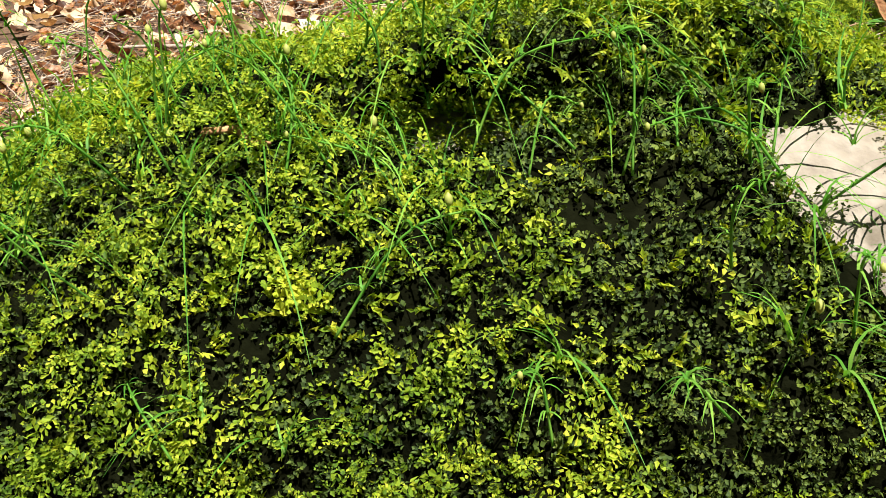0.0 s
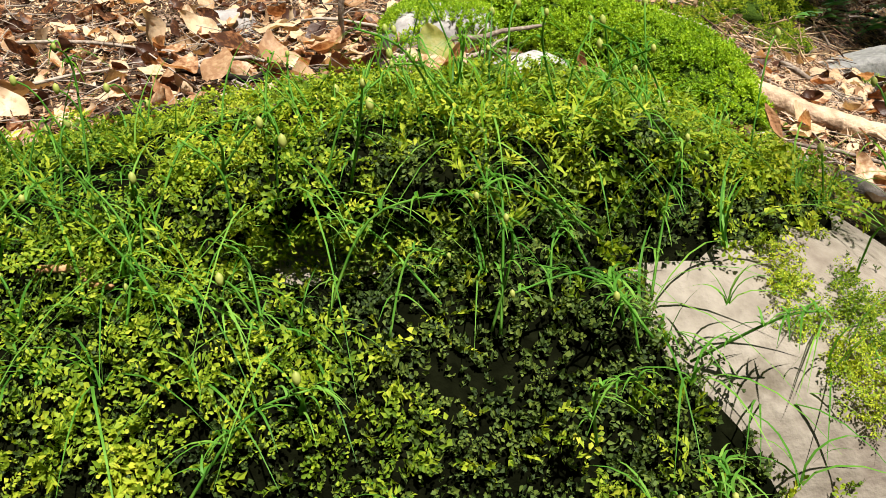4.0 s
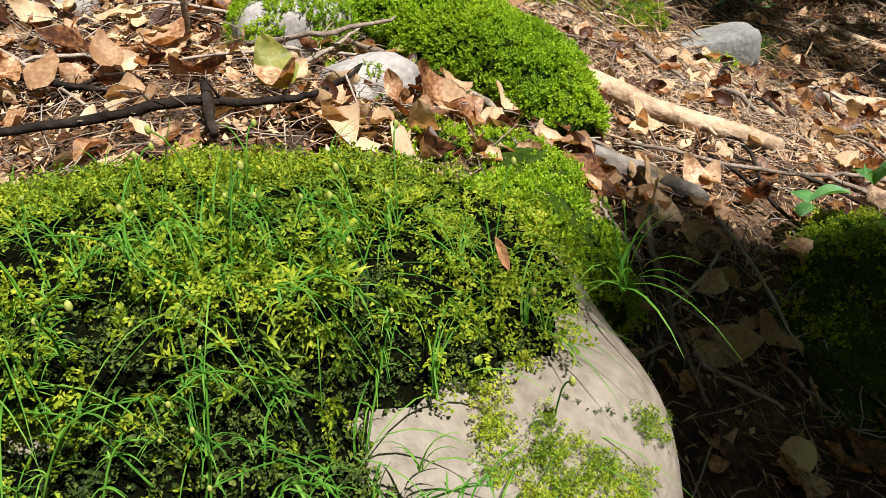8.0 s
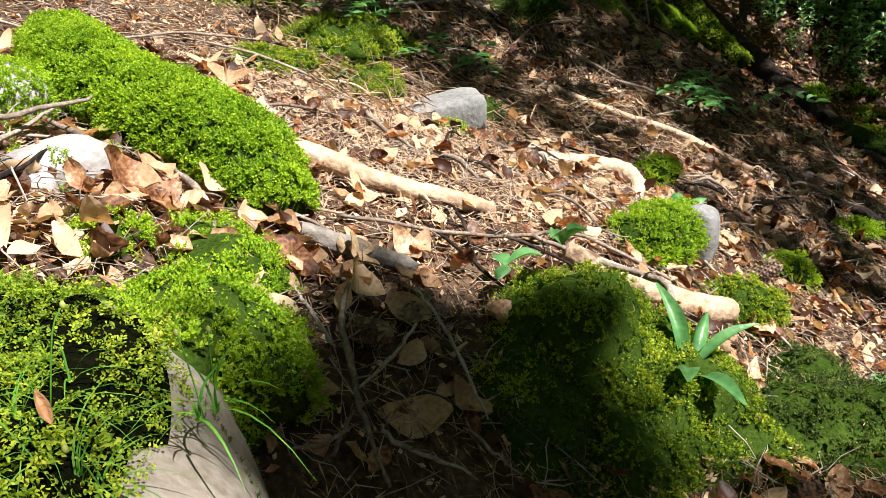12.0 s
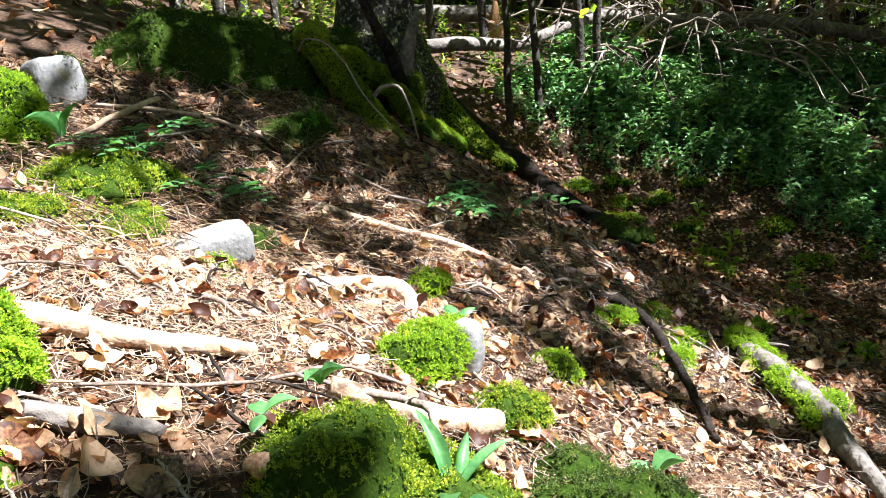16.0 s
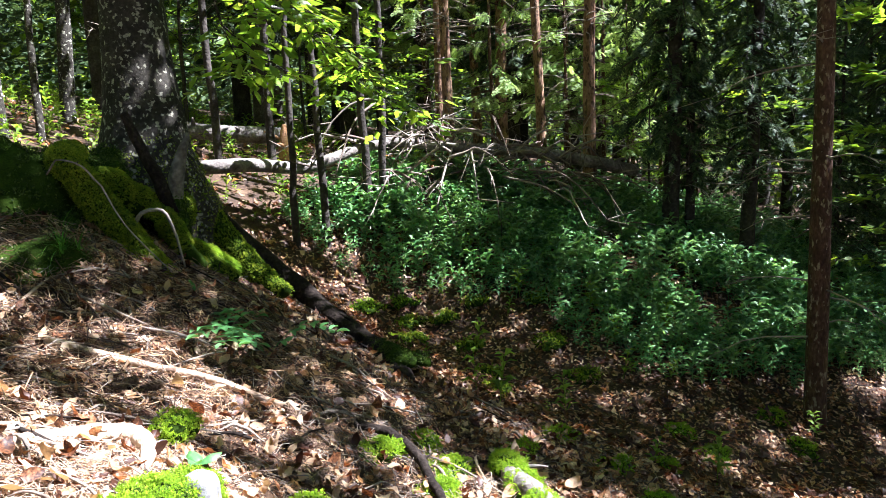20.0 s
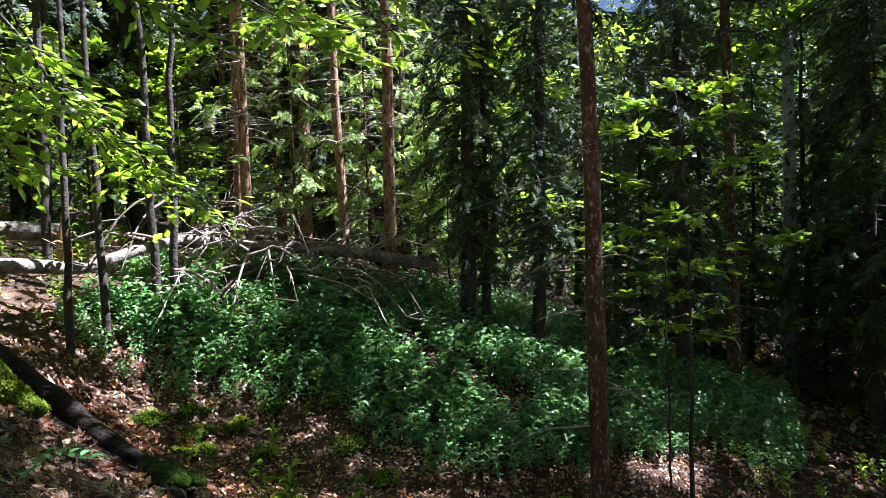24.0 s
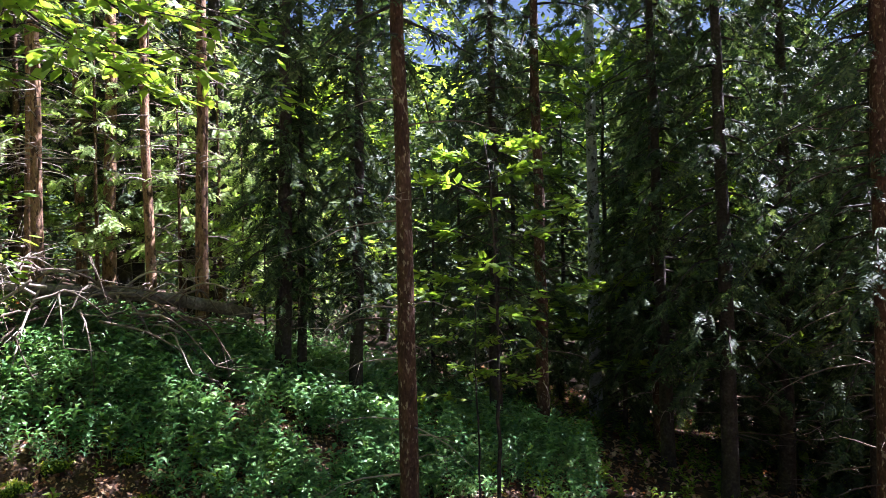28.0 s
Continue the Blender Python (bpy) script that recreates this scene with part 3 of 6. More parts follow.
tussock_cover(boulder, BV, BF, 170000, 4, MOSS, 25, FROND_MOSS, clump, 0.5, 0.004, 0.005, "moss_clump")


def on_boulder(x, y):
    """The height of the moss mat's top at a place."""
    d = np.hypot(MV[:, 0] - x, MV[:, 1] - y) + np.where(MV[:, 2] < 0.2, 9, 0)
    return float(MV[np.argsort(d)[:4], 2].max())


def grass_tuft(x, y, z, g, blades, length, width=0.0013, buds=0, label="slender green grass tuft growing out of the moss", arch=(0.45, 1.25)):
    tuft = Shape()
    for _ in range(blades):
        v, f = blade(g, length * g.uniform(0.6, 1.15), width * g.uniform(0.8, 1.3), g.uniform(*arch))
        tuft.add(v, f)
    ob = single("grass_tuft", tuft, GRASS, label, "grass", "grass on the boulder", at=(0, 0, 0))
    ob.location = (x, y, z)
    for _ in range(buds):
        a = g.uniform(0, 6.28)
        tip = np.array([math.cos(a) * length * 0.3, math.sin(a) * length * 0.3, length * g.uniform(0.3, 0.8)])
        stalk = part("stalk", tube(bend([(0, 0, 0), tip * 0.6 + np.array([0, 0, length * 0.15]), tip], 7), [0.0005] * 7, 5), GRASS, ob, local=True)
        part("bud", blob(tip, (0.0017, 0.0017, 0.003), 2, 0, 1, 1, 8, 6), BUD, stalk, "pale yellow-green seed bud", local=True)
    return ob


g = rs(5)
# star-shaped tufts on the front face, then thin stems along the rim
for x, y, z, n, l, b in [(-0.038, 0.279, 0.413, 6, 0.045, 1), (-0.008, 0.284, 0.421, 6, 0.04, 1), (-0.022, 0.299, 0.447, 4, 0.04, 1), (-0.009, 0.311, 0.474, 6, 0.05, 0), (-0.039, 0.314, 0.46, 6, 0.045, 0), (0.139, 0.282, 0.354, 7, 0.05, 0),
                         (0.03, 0.265, 0.375, 7, 0.055, 0), (-0.115, 0.29, 0.37, 6, 0.05, 0), (-0.085, 0.275, 0.355, 7, 0.05, 0), (-0.12, 0.335, 0.46, 6, 0.05, 1), (0.12, 0.29, 0.37, 6, 0.05, 1), (0.175, 0.3, 0.375, 6, 0.05, 0), (0.164, 0.311, 0.436, 6, 0.045, 0), (0.144, 0.324, 0.412, 6, 0.05, 0)]:
    grass_tuft(x, float(np.interp(z, FACE_Z, FACE_Y)) - 0.004, z, g, n, l, buds=b)
for k in range(120):
    x, y = g.uniform(-0.26, 0.26), g.uniform(0.315, 0.50)
    grass_tuft(x, y, on_boulder(x, y) - 0.004, g, g.randint(5, 10), g.uniform(0.045, 0.09), 0.0011, int(g.rand() < 0.25), "fine wispy grass stems on the moss rim", (0.35, 1.5))
for k in range(14):
    x, y = g.uniform(-0.33, 0.2), g.uniform(0.5, 0.75)
    grass_tuft(x, y, max(on_boulder(x, y), gz(x, y)) - 0.004, g, 7, g.uniform(0.05, 0.08), 0.0014, 0, "fine wispy grass stems on the moss rim")
for x, y, z in [(0.32, 0.45, 0.43), (0.31, 0.43, 0.44)]:
    grass_tuft(x, y, z, g, 7, 0.07, 0.0018, 1, "long green grass hanging over the boulder edge")

def bedstraw(x, y, z, g, length, nod):
    """A thin sprawling stem with whorls of narrow curved leaves and a few buds."""
    a = g.uniform(0, 6.28)
    d = np.array([math.cos(a), math.sin(a) * 0.7, 0])
    tip = d * length * nod + np.array([0, 0, length * (1.05 - 0.55 * nod)])
    line = bend([(0, 0, 0), tip * 0.5 + np.array([0, 0, length * 0.18]) + g.normal(0, 0.005, 3), tip], 13)
    plant = thing("bedstraw", (x, y, z), "thin trailing bedstraw with whorls of narrow leaves", "plant", "bedstraw on the boulder")
    part("stem", tube(line, np.linspace(0.0007, 0.0004, 13), 4), GRASS, plant, local=True)
    leaves = Shape()
    for k in range(3, 13, 2):
        for i in range(g.randint(3, 6)):
            v, f = blade(g, length * g.uniform(0.12, 0.26), 0.0011, g.uniform(0.7, 1.5), 5)
            leaves.add(v + line[k], f)
    part("leaves", leaves, GRASS, plant, local=True, kind="stuff")
    if g.rand() < 0.5:
        part("bud", blob(line[-1], (0.0011, 0.0011, 0.0018), 2, 0, 1, 1, 8, 6), BUD, plant, "pale yellow-green seed bud", local=True)


g = rs(6)
for k in range(46):
    x, y = g.uniform(-0.27, 0.19), 0.315 + 0.12 * g.rand() ** 1.4
    bedstraw(x, y, on_boulder(x, y), g, g.uniform(0.04, 0.085), g.uniform(0.35, 1.1))
for x, z in [(-0.13, 0.36), (-0.06, 0.395), (0.02, 0.345), (0.09, 0.345), (0.10, 0.40), (0.14, 0.37), (0.13, 0.43), (-0.02, 0.44), (0.05, 0.45), (-0.16, 0.42)]:
    bedstraw(x, float(np.interp(z, FACE_Z, FACE_Y)) - 0.008, z, g, g.uniform(0.05, 0.075), g.uniform(0.5, 1.0))

# ---- other moss and stones ----
def mossy_lump(name, at, radii, count, material, seed, label, turn=0.0, size=1.0, power=2.3, bed=MOSS_FELT, templates=CUSHION_MOSS, rough=0.22, category="moss", group="", nu=40, nv=24, keep=None):
    base = gz(at[0], at[1])
    lump = thing(name, (at[0], at[1], min(base, at[2])), label, category, group)
    heap, hg = Shape(), rs(seed + 900)
    heap.add(*blob(at, np.array(radii) * (0.86, 0.86, 0.92), power, rough, 3.0, seed, nu, nv, turn))
    for k in range(5):
        a, away, fat = k * 1.26 + hg.uniform(0, 1), hg.uniform(0.45, 0.8), hg.uniform(0.32, 0.58)
        heap.add(*blob((at[0] + math.cos(a) * away * radii[0], at[1] + math.sin(a) * away * radii[1], at[2] - radii[2] * hg.uniform(-0.1, 0.45)), np.array(radii) * (fat, fat, fat * 1.1), 2.2, rough, 3.0, seed + k, nu // 2, nv // 2, turn))
    v, f = heap.arrays()
    r = min(radii[:2])
    low = np.clip(1 - (v[:, 2] - ground_z(v[:, 0], v[:, 1])) / (radii[2] * 1.2), 0, 1.3)
    flare = 1 + low ** 2 * (0.34 + 0.5 * waves(v * (0.35 / r), seed + 2, 2))
    v[:, :2] = np.array(at[:2]) + (v[:, :2] - np.array(at[:2])) * flare[:, None]
    v[:, 2] += radii[2] * (0.26 * waves(v * (0.42 / r), seed + 4, 2) + 0.12 * waves(v * (0.9 / r), seed + 6, 2)) - 0.12 * radii[2]
    ends = np.cumsum([0] + [len(q) for q in heap.v])
    for k in range(len(heap.v)):
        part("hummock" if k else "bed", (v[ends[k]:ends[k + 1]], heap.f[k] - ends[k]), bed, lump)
    up = keep or (lambda p, n: (p[:, 2] > ground_z(p[:, 0], p[:, 1]) - 0.01) & (n[:, 2] > -0.55))
    if templates is CUSHION_MOSS:
        tussock_cover(lump, v, f, int(count * 0.17), 6, material, seed + 1, templates, up, size * 1.1, 0.011 * size, 0.010)
        dry, dn = spots(v, f, 40 + int(300 * radii[0]), hg, lambda p, n: up(p, n) & (n[:, 2] > 0.2))
        part("dry_needles", scatter(STRAW, dry + dn * 0.012, frames_from(dn, hg, 0.35), hg.uniform(0.012, 0.028, len(dry)), hg), NEEDLE, lump, "brown fallen needles caught in the moss", kind="stuff")
    else:
        moss_cover(lump, v, f, int(count * 0.75), material, seed + 1, templates, up, size * 1.08)
    return lump


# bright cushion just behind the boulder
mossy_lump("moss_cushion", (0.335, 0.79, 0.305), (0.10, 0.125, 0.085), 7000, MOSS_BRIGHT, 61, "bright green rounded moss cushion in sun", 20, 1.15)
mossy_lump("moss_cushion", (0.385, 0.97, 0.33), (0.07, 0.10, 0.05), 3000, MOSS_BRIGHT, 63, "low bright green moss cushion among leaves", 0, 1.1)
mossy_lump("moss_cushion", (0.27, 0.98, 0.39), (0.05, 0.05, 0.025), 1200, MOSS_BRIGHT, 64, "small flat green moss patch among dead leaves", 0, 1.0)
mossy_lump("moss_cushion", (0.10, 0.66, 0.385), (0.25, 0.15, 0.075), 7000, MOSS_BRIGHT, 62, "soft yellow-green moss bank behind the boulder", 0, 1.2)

# mossy log, bent
log_line = bend([(0.27, 1.80, 0.53), (0.30, 1.62, 0.505), (0.37, 1.47, 0.455), (0.45, 1.35, 0.42), (0.50, 1.24, 0.375), (0.52, 1.13, 0.31)], 26)
moss_log = thing("mossy_log", (0.38, 1.45, gz(0.38, 1.45)), "fallen log fully wrapped in vivid green moss", "log")
LV, LF = tube(log_line, np.interp(np.linspace(0, 1, 26), [0, 0.1, 0.5, 0.85, 1], [0.075, 0.085, 0.085, 0.075, 0.045]), 20, 3, 0.12, 9)
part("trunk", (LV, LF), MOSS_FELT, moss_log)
tussock_cover(moss_log, LV, LF, 3200, 7, MOSS_BRIGHT, 71, CUSHION_MOSS, lambda p, n: n[:, 2] > -0.35, 1.15, 0.010, 0.010)


def stone(name, at, radii, material, label, seed, turn=0, power=3.2, rough=0.13, moss=0, moss_side=None, moss_material=MOSS_BRIGHT, wedge=0.0):
    ob = thing(name, (at[0], at[1], at[2] - radii[2]), label, "stone")
    v, f = blob(at, radii, power, rough, 2.2, seed, 40, 26, turn)
    v[:, 2] += wedge * np.clip(v[:, 2] - at[2], 0, 1) * (v[:, 0] - at[0]) / radii[0]
    part("body", (v, f), material, ob)
    if moss:
        moss_cover(ob, v, f, moss, moss_material, seed + 5, CUSHION_MOSS, moss_side, 1.0)
    return ob


stone("white_stone", (0.235, 1.235, 0.425), (0.075, 0.06, 0.045), WHITESTONE, "small whitish stone partly mossy among leaves", 81, 25, 2.6, 0.15, 1200, lambda p, n: waves(p * 22, 9, 2) > 0.35)
stone("white_stone", (0.19, 1.14, 0.425), (0.04, 0.04, 0.02), WHITESTONE, "flat white stone chip among dead leaves", 82, 10)
stone("mossy_stone", (0.13, 1.52, 0.49), (0.11, 0.12, 0.07), WHITESTONE, "pale stone mostly hidden under green moss", 83, 0, 2.5, 0.15, 4500, lambda p, n: (waves(p * 14, 12, 2) > -0.25))
stone("white_stone", (-0.28, 1.62, 0.56), (0.06, 0.05, 0.04), WHITESTONE, "small white stone lying in dead leaves", 84)
stone("grey_stone", (1.13, 1.83, 0.262), (0.115, 0.075, 0.046), GREYSTONE, "light grey angular stone with a moss tuft", 85, -12, 8, 0.08, wedge=0.35)
mossy_lump("moss_cushion", (1.10, 1.735, 0.235), (0.045, 0.03, 0.045), 1500, MOSS_BRIGHT, 88, "yellow-green moss tuft growing against a grey stone", 0, 1.0)
stone("grey_stone", (1.10, 2.80, 0.70), (0.09, 0.07, 0.09), GREYSTONE, "dull grey stone leaning on a mossy bank", 86, 15, 4, 0.1, 900, lambda p, n: (p[:, 0] > 1.13) & (n[:, 2] > 0.1), MOSS_DARK_SHADED)
stone("grey_stone", (1.45, 1.19, 0.05), (0.04, 0.04, 0.07), GREYSTONE, "grey stone standing beside a moss cushion", 87, 30, 3)

# large dark mound beside the hollow and its neighbours
mossy_lump("moss_mound", (0.90, 0.93, 0.02), (0.18, 0.17, 0.175), 15000, MOSS, 91, "large dark green moss mound over a rotten stump", -15, 1.2, 2.1, nu=60, nv=36, rough=0.28)
# the hollow's shade on this lump is given by the dark moss colour
mossy_lump("moss_mound", (0.77, 0.84, 0.0), (0.10, 0.11, 0.16), 6000, MOSS_DARK_SHADED, 92, "shaded moss lump beside the hollow", 10, 1.2)
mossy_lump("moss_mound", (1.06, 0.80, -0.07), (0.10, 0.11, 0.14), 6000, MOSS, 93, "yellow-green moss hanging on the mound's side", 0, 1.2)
# darker moss colour in place of the partial shade on this bank
mossy_lump("moss_mound", (1.28, 0.72, -0.13), (0.24, 0.09, 0.10), 7500, MOSS_DARK_SHADED, 94, "low moss bank trailing down the slope", -18, 1.2)
mossy_lump("moss_cushion", (1.345, 1.21, 0.07), (0.12, 0.085, 0.062), 5000, MOSS_BRIGHT, 95, "bright moss cushion beside a grey stone", 0, 1.1)
mossy_lump("moss_cushion", (1.52, 1.29, 0.02), (0.05, 0.05, 0.05), 1800, MOSS_BRIGHT, 96, "small moss cushion beside a grey stone", 0, 1.1)
mossy_lump("moss_cushion", (1.42, 1.03, -0.045), (0.07, 0.06, 0.055), 3000, MOSS, 97, "round green moss ball on the slope", 0, 1.1)
mossy_lump("moss_cushion", (1.79, 1.23, -0.14), (0.06, 0.06, 0.05), 2000, MOSS_BRIGHT, 98, "round green moss ball among needles", 0, 1.1)
# shade under the log is coloured into the moss
mossy_lump("moss_cushion", (1.42, 0.86, -0.13), (0.08, 0.07, 0.06), 2500, MOSS_DARK_SHADED, 99, "dark moss lump in shade under a log", 0, 1.1)
mossy_lump("moss_cushion", (1.70, 1.63, 0.05), (0.05, 0.06, 0.04), 1500, MOSS_BRIGHT, 100, "small yellow-green moss tuft beside a root", 0, 1.1)
mossy_lump("moss_cushion", (1.02, 1.66, 0.22), (0.06, 0.05, 0.03), 1200, MOSS_BRIGHT, 101, "yellow-green moss tuft below a grey stone", 0, 1.1)
mossy_lump("moss_cushion", (1.28, 1.93, 0.22), (0.09, 0.06, 0.06), 2200, MOSS_DARK_SHADED, 102, "dark green moss beside a grey stone", 0, 1.1)
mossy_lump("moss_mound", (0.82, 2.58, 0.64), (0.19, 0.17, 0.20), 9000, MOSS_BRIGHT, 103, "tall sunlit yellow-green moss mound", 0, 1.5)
mossy_lump("moss_mound", (0.98, 2.28, 0.45), (0.20, 0.13, 0.07), 5000, MOSS, 104, "uneven green moss bank above the leaves", 10, 1.4)
mossy_lump("moss_mound", (0.90, 2.02, 0.36), (0.20, 0.14, 0.045), 5000, MOSS, 105, "thin green moss over soil and roots", 0, 1.3)
mossy_lump("moss_mound", (0.66, 1.98, 0.44), (0.15, 0.10, 0.04), 3500, MOSS, 106, "thin green moss over soil and roots", 0, 1.3)
mossy_lump("moss_mound", (1.95, 2.72, 0.42), (0.16, 0.10, 0.07), 3000, MOSS_DARK_SHADED, 107, "dark mossy hummock with drooping grass", 0, 1.4)
for i, (x, y, r) in enumerate([(2.32, 1.43, 0.09), (2.46, 1.26, 0.10), (2.93, 1.27, 0.11), (2.55, 1.42, 0.06), (3.3, 1.02, 0.10), (3.05, 0.75, 0.09), (3.45, 1.35, 0.10), (2.30, 1.18, 0.05), (4.35, 0.9, 0.13), (4.6, 1.15, 0.1), (3.7, 0.95, 0.09), (5.15, 0.62, 0.13), (5.5, 0.85, 0.11)]):
    mossy_lump("moss_patch", (x, y, gz(x, y) + 0.0), (r, r * 0.62, 0.028), 1100, MOSS_BRIGHT, 110 + i * 2, "low bright green moss patch on the leaf litter", -25 + 13 * i % 40, 1.5, templates=CUSHION_MOSS, group="moss patches on the slope", nu=24, nv=14)
for i, (x, y, r) in enumerate([(4.47, 3.41, 0.26), (4.95, 3.42, 0.14), (4.8, 3.22, 0.16), (5.1, 3.1, 0.13), (4.2, 2.85, 0.15), (5.4, 3.0, 0.14), (5.7, 2.6, 0.15), (4.9, 2.75, 0.14), (4.4, 2.3, 0.12), (5.3, 2.3, 0.16), (5.0, 1.9, 0.13), (4.0, 2.0, 0.12), (4.6, 3.0, 0.1)]):
    mossy_lump("moss_patch", (x, y, gz(x, y) + 0.0), (r, r * 0.6, 0.035), 700, MOSS_BRIGHT if i < 2 else MOSS, 150 + i * 2, "moss hummock on the flat forest floor", 31 * i % 60, 1.0, templates=FAR_MOSS, group="moss hummocks on the flat", nu=20, nv=12)

# ---- wood on the ground ----
def limb(name, points, radii, material, label, n=20, sides=10, rough=0.15, seed=1, wobble=0.004, category="branch", group="", snags=0):
    line = bend(points, n, wobble, seed)
    rr = np.interp(np.linspace(0, 1, n), np.linspace(0, 1, len(radii)), radii)
    ob = thing(name, tuple(line[n // 2] - np.array([0, 0, rr[n // 2]])), label, category, group)
    part("wood", tube(line, rr, sides, seed, rough, 0.25 / max(radii)), material, ob)
    g = rs(seed + 900)
    for _ in range(snags):
        k = g.randint(2, n - 2)
        d = g.normal(0, 1, 3)
        d[2] = abs(d[2]) * 0.6
        d /= np.linalg.norm(d)
        l = g.uniform(1.5, 5) * rr[k] + 0.02
        part("snag", tube(bend([line[k], line[k] + d * l * 0.6, line[k] + d * l + np.array([0, 0, -0.1 * l])], 5), np.linspace(rr[k] * 0.35, rr[k] * 0.1, 5), 6), material, ob)
    return ob


def over(x, y, h=0.0):
    return (x, y, gz(x, y) + h)


limb("fallen_stick", [over(0.53, 1.42, 0.035), over(0.60, 1.36, 0.035), over(0.73, 1.29, 0.03), over(0.84, 1.265, 0.022), over(0.955, 1.24, 0.015)], [0.024, 0.022, 0.02, 0.019, 0.016], BARE_WOOD, "smooth bleached fallen stick lying across litter", 24, 12, 0.24, 3, 0.003, snags=3)
limb("fallen_log", [over(1.03, 1.10, 0.03), over(1.14, 1.04, 0.02), over(1.25, 1.0, 0.015), over(1.345, 0.99, 0.022)], [0.02, 0.026, 0.03, 0.025], BARE_WOOD, "weathered pale log end with rough bark", 18, 12, 0.2, 4, 0.002)
limb("bare_root", [over(1.16, 1.58, -0.01), over(1.33, 1.62, 0.006), over(1.47, 1.64, 0.014), over(1.56, 1.63, 0.018), over(1.575, 1.57, 0.016), over(1.52, 1.49, 0.006), over(1.42, 1.42, -0.01)], [0.015, 0.024, 0.022, 0.026, 0.025, 0.018, 0.010], BARE_WOOD, "bleached root curving out of the litter", 34, 12, 0.55, 5, 0.004, "root")
limb("long_stick", [over(1.70, 2.26, 0.015), over(1.88, 2.08, 0.02), over(2.05, 1.90, 0.02), over(2.18, 1.72, 0.01), over(2.26, 1.60, 0.01)], [0.013, 0.014, 0.013, 0.011, 0.008], BARE_WOOD, "long thin pale stick on the slope", 22, 8, 0.1, 6, 0.002)
limb("thin_stick", [over(2.35, 1.56, 0.02), over(2.40, 1.44, 0.03), over(2.30, 1.23, 0.02), over(2.12, 1.02, 0.03), over(1.97, 0.85, 0.015)], [0.016, 0.018, 0.016, 0.014, 0.01], DARK_WOOD, "dark crooked branch across the slope", 20, 8, 0.25, 7, 0.006, snags=4)
limb("mossy_branch", [over(2.75, 1.22, 0.02), over(2.58, 1.07, 0.04), over(2.42, 0.83, 0.05), over(2.25, 0.62, 0.03), over(2.0, 0.40, 0.02)], [0.022, 0.036, 0.04, 0.026, 0.012], LOG_BARK, "rotten branch with pale moss on top", 26, 12, 0.4, 8, 0.006, "log", snags=3)
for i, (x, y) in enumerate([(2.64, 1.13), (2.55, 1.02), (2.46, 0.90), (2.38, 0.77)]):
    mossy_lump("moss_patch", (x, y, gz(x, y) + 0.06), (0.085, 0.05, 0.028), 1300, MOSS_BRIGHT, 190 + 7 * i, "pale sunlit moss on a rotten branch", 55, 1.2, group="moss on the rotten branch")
# shade at the tree foot is put into this log's dark colour
limb("dark_log", [over(3.18, 3.42, 0.33), over(3.33, 3.2, 0.18), over(3.38, 2.75, 0.08), over(3.30, 2.45, 0.05), over(3.22, 2.10, 0.04), over(3.1, 1.9, 0.0)], [0.055, 0.06, 0.055, 0.055, 0.055, 0.03], DARK_WOOD, "dark fallen branch leaning from the tree foot, shade in its colour", 24, 12, 0.15, 9, 0.004, "log", snags=3)
mossy_lump("moss_patch", (3.24, 2.12, gz(3.24, 2.12) + 0.06), (0.07, 0.24, 0.05), 1600, MOSS_DARK_SHADED, 192, "dark moss along the darkened fallen log", -18, 1.3)
limb("bark_strip", [over(0.52, 1.10, 0.015), over(0.60, 1.06, 0.02), over(0.70, 1.04, 0.01)], [0.014, 0.02, 0.012], LOG_BARK, "curled greyish bark strip on litter", 10, 8, 0.2, 10)
HOLLOW_TWIGS = [
    ([(0.55, 0.91, 0.28), (0.512, 0.828, 0.268), (0.492, 0.744, 0.236), (0.488, 0.689, 0.207), (0.486, 0.63, 0.17)], 0.0045, 14),
    ([(0.621, 0.856, 0.221), (0.565, 0.797, 0.219), (0.497, 0.738, 0.228)], 0.003, 8),
    ([(0.65, 0.917, 0.243), (0.661, 0.86, 0.212), (0.658, 0.793, 0.183), (0.648, 0.711, 0.145)], 0.003, 10),
    ([(0.616, 0.717, 0.143), (0.638, 0.685, 0.117), (0.66, 0.648, 0.089)], 0.0022, 5),
    ([(0.401, 0.752, 0.279), (0.436, 0.758, 0.259), (0.474, 0.769, 0.24)], 0.003, 6),
    ([(0.398, 0.666, 0.229), (0.439, 0.684, 0.211), (0.468, 0.698, 0.205)], 0.003, 6),
    ([(0.51, 0.713, 0.188), (0.525, 0.691, 0.166), (0.598, 0.667, 0.114)], 0.0035, 9),
    ([(0.489, 0.80, 0.259), (0.482, 0.849, 0.283), (0.474, 0.889, 0.305)], 0.003, 6),
    ([(0.438, 0.673, 0.196), (0.486, 0.727, 0.199), (0.522, 0.756, 0.193)], 0.0028, 6)]
for k, (points, thick, pegs) in enumerate(HOLLOW_TWIGS):
    limb("conifer_twig", points, [thick * 0.7, thick, thick * 0.85, thick * 0.5], TWIG, "knobbly lichen-covered dead conifer twig in the hollow", 22, 6, 0.5, 210 + k, 0.002, "twig", "dead twigs in the hollow", pegs)
limb("hooked_twig", [over(0.98, 1.14, 0.03), over(1.10, 1.04, 0.05), over(1.13, 0.94, 0.10), over(1.09, 0.86, 0.09), over(1.06, 0.80, 0.06)], [0.004, 0.006, 0.007, 0.006, 0.003], TWIG, "hooked brown dead twig over the moss", 20, 6, 0.3, 15, 0.003, snags=4)
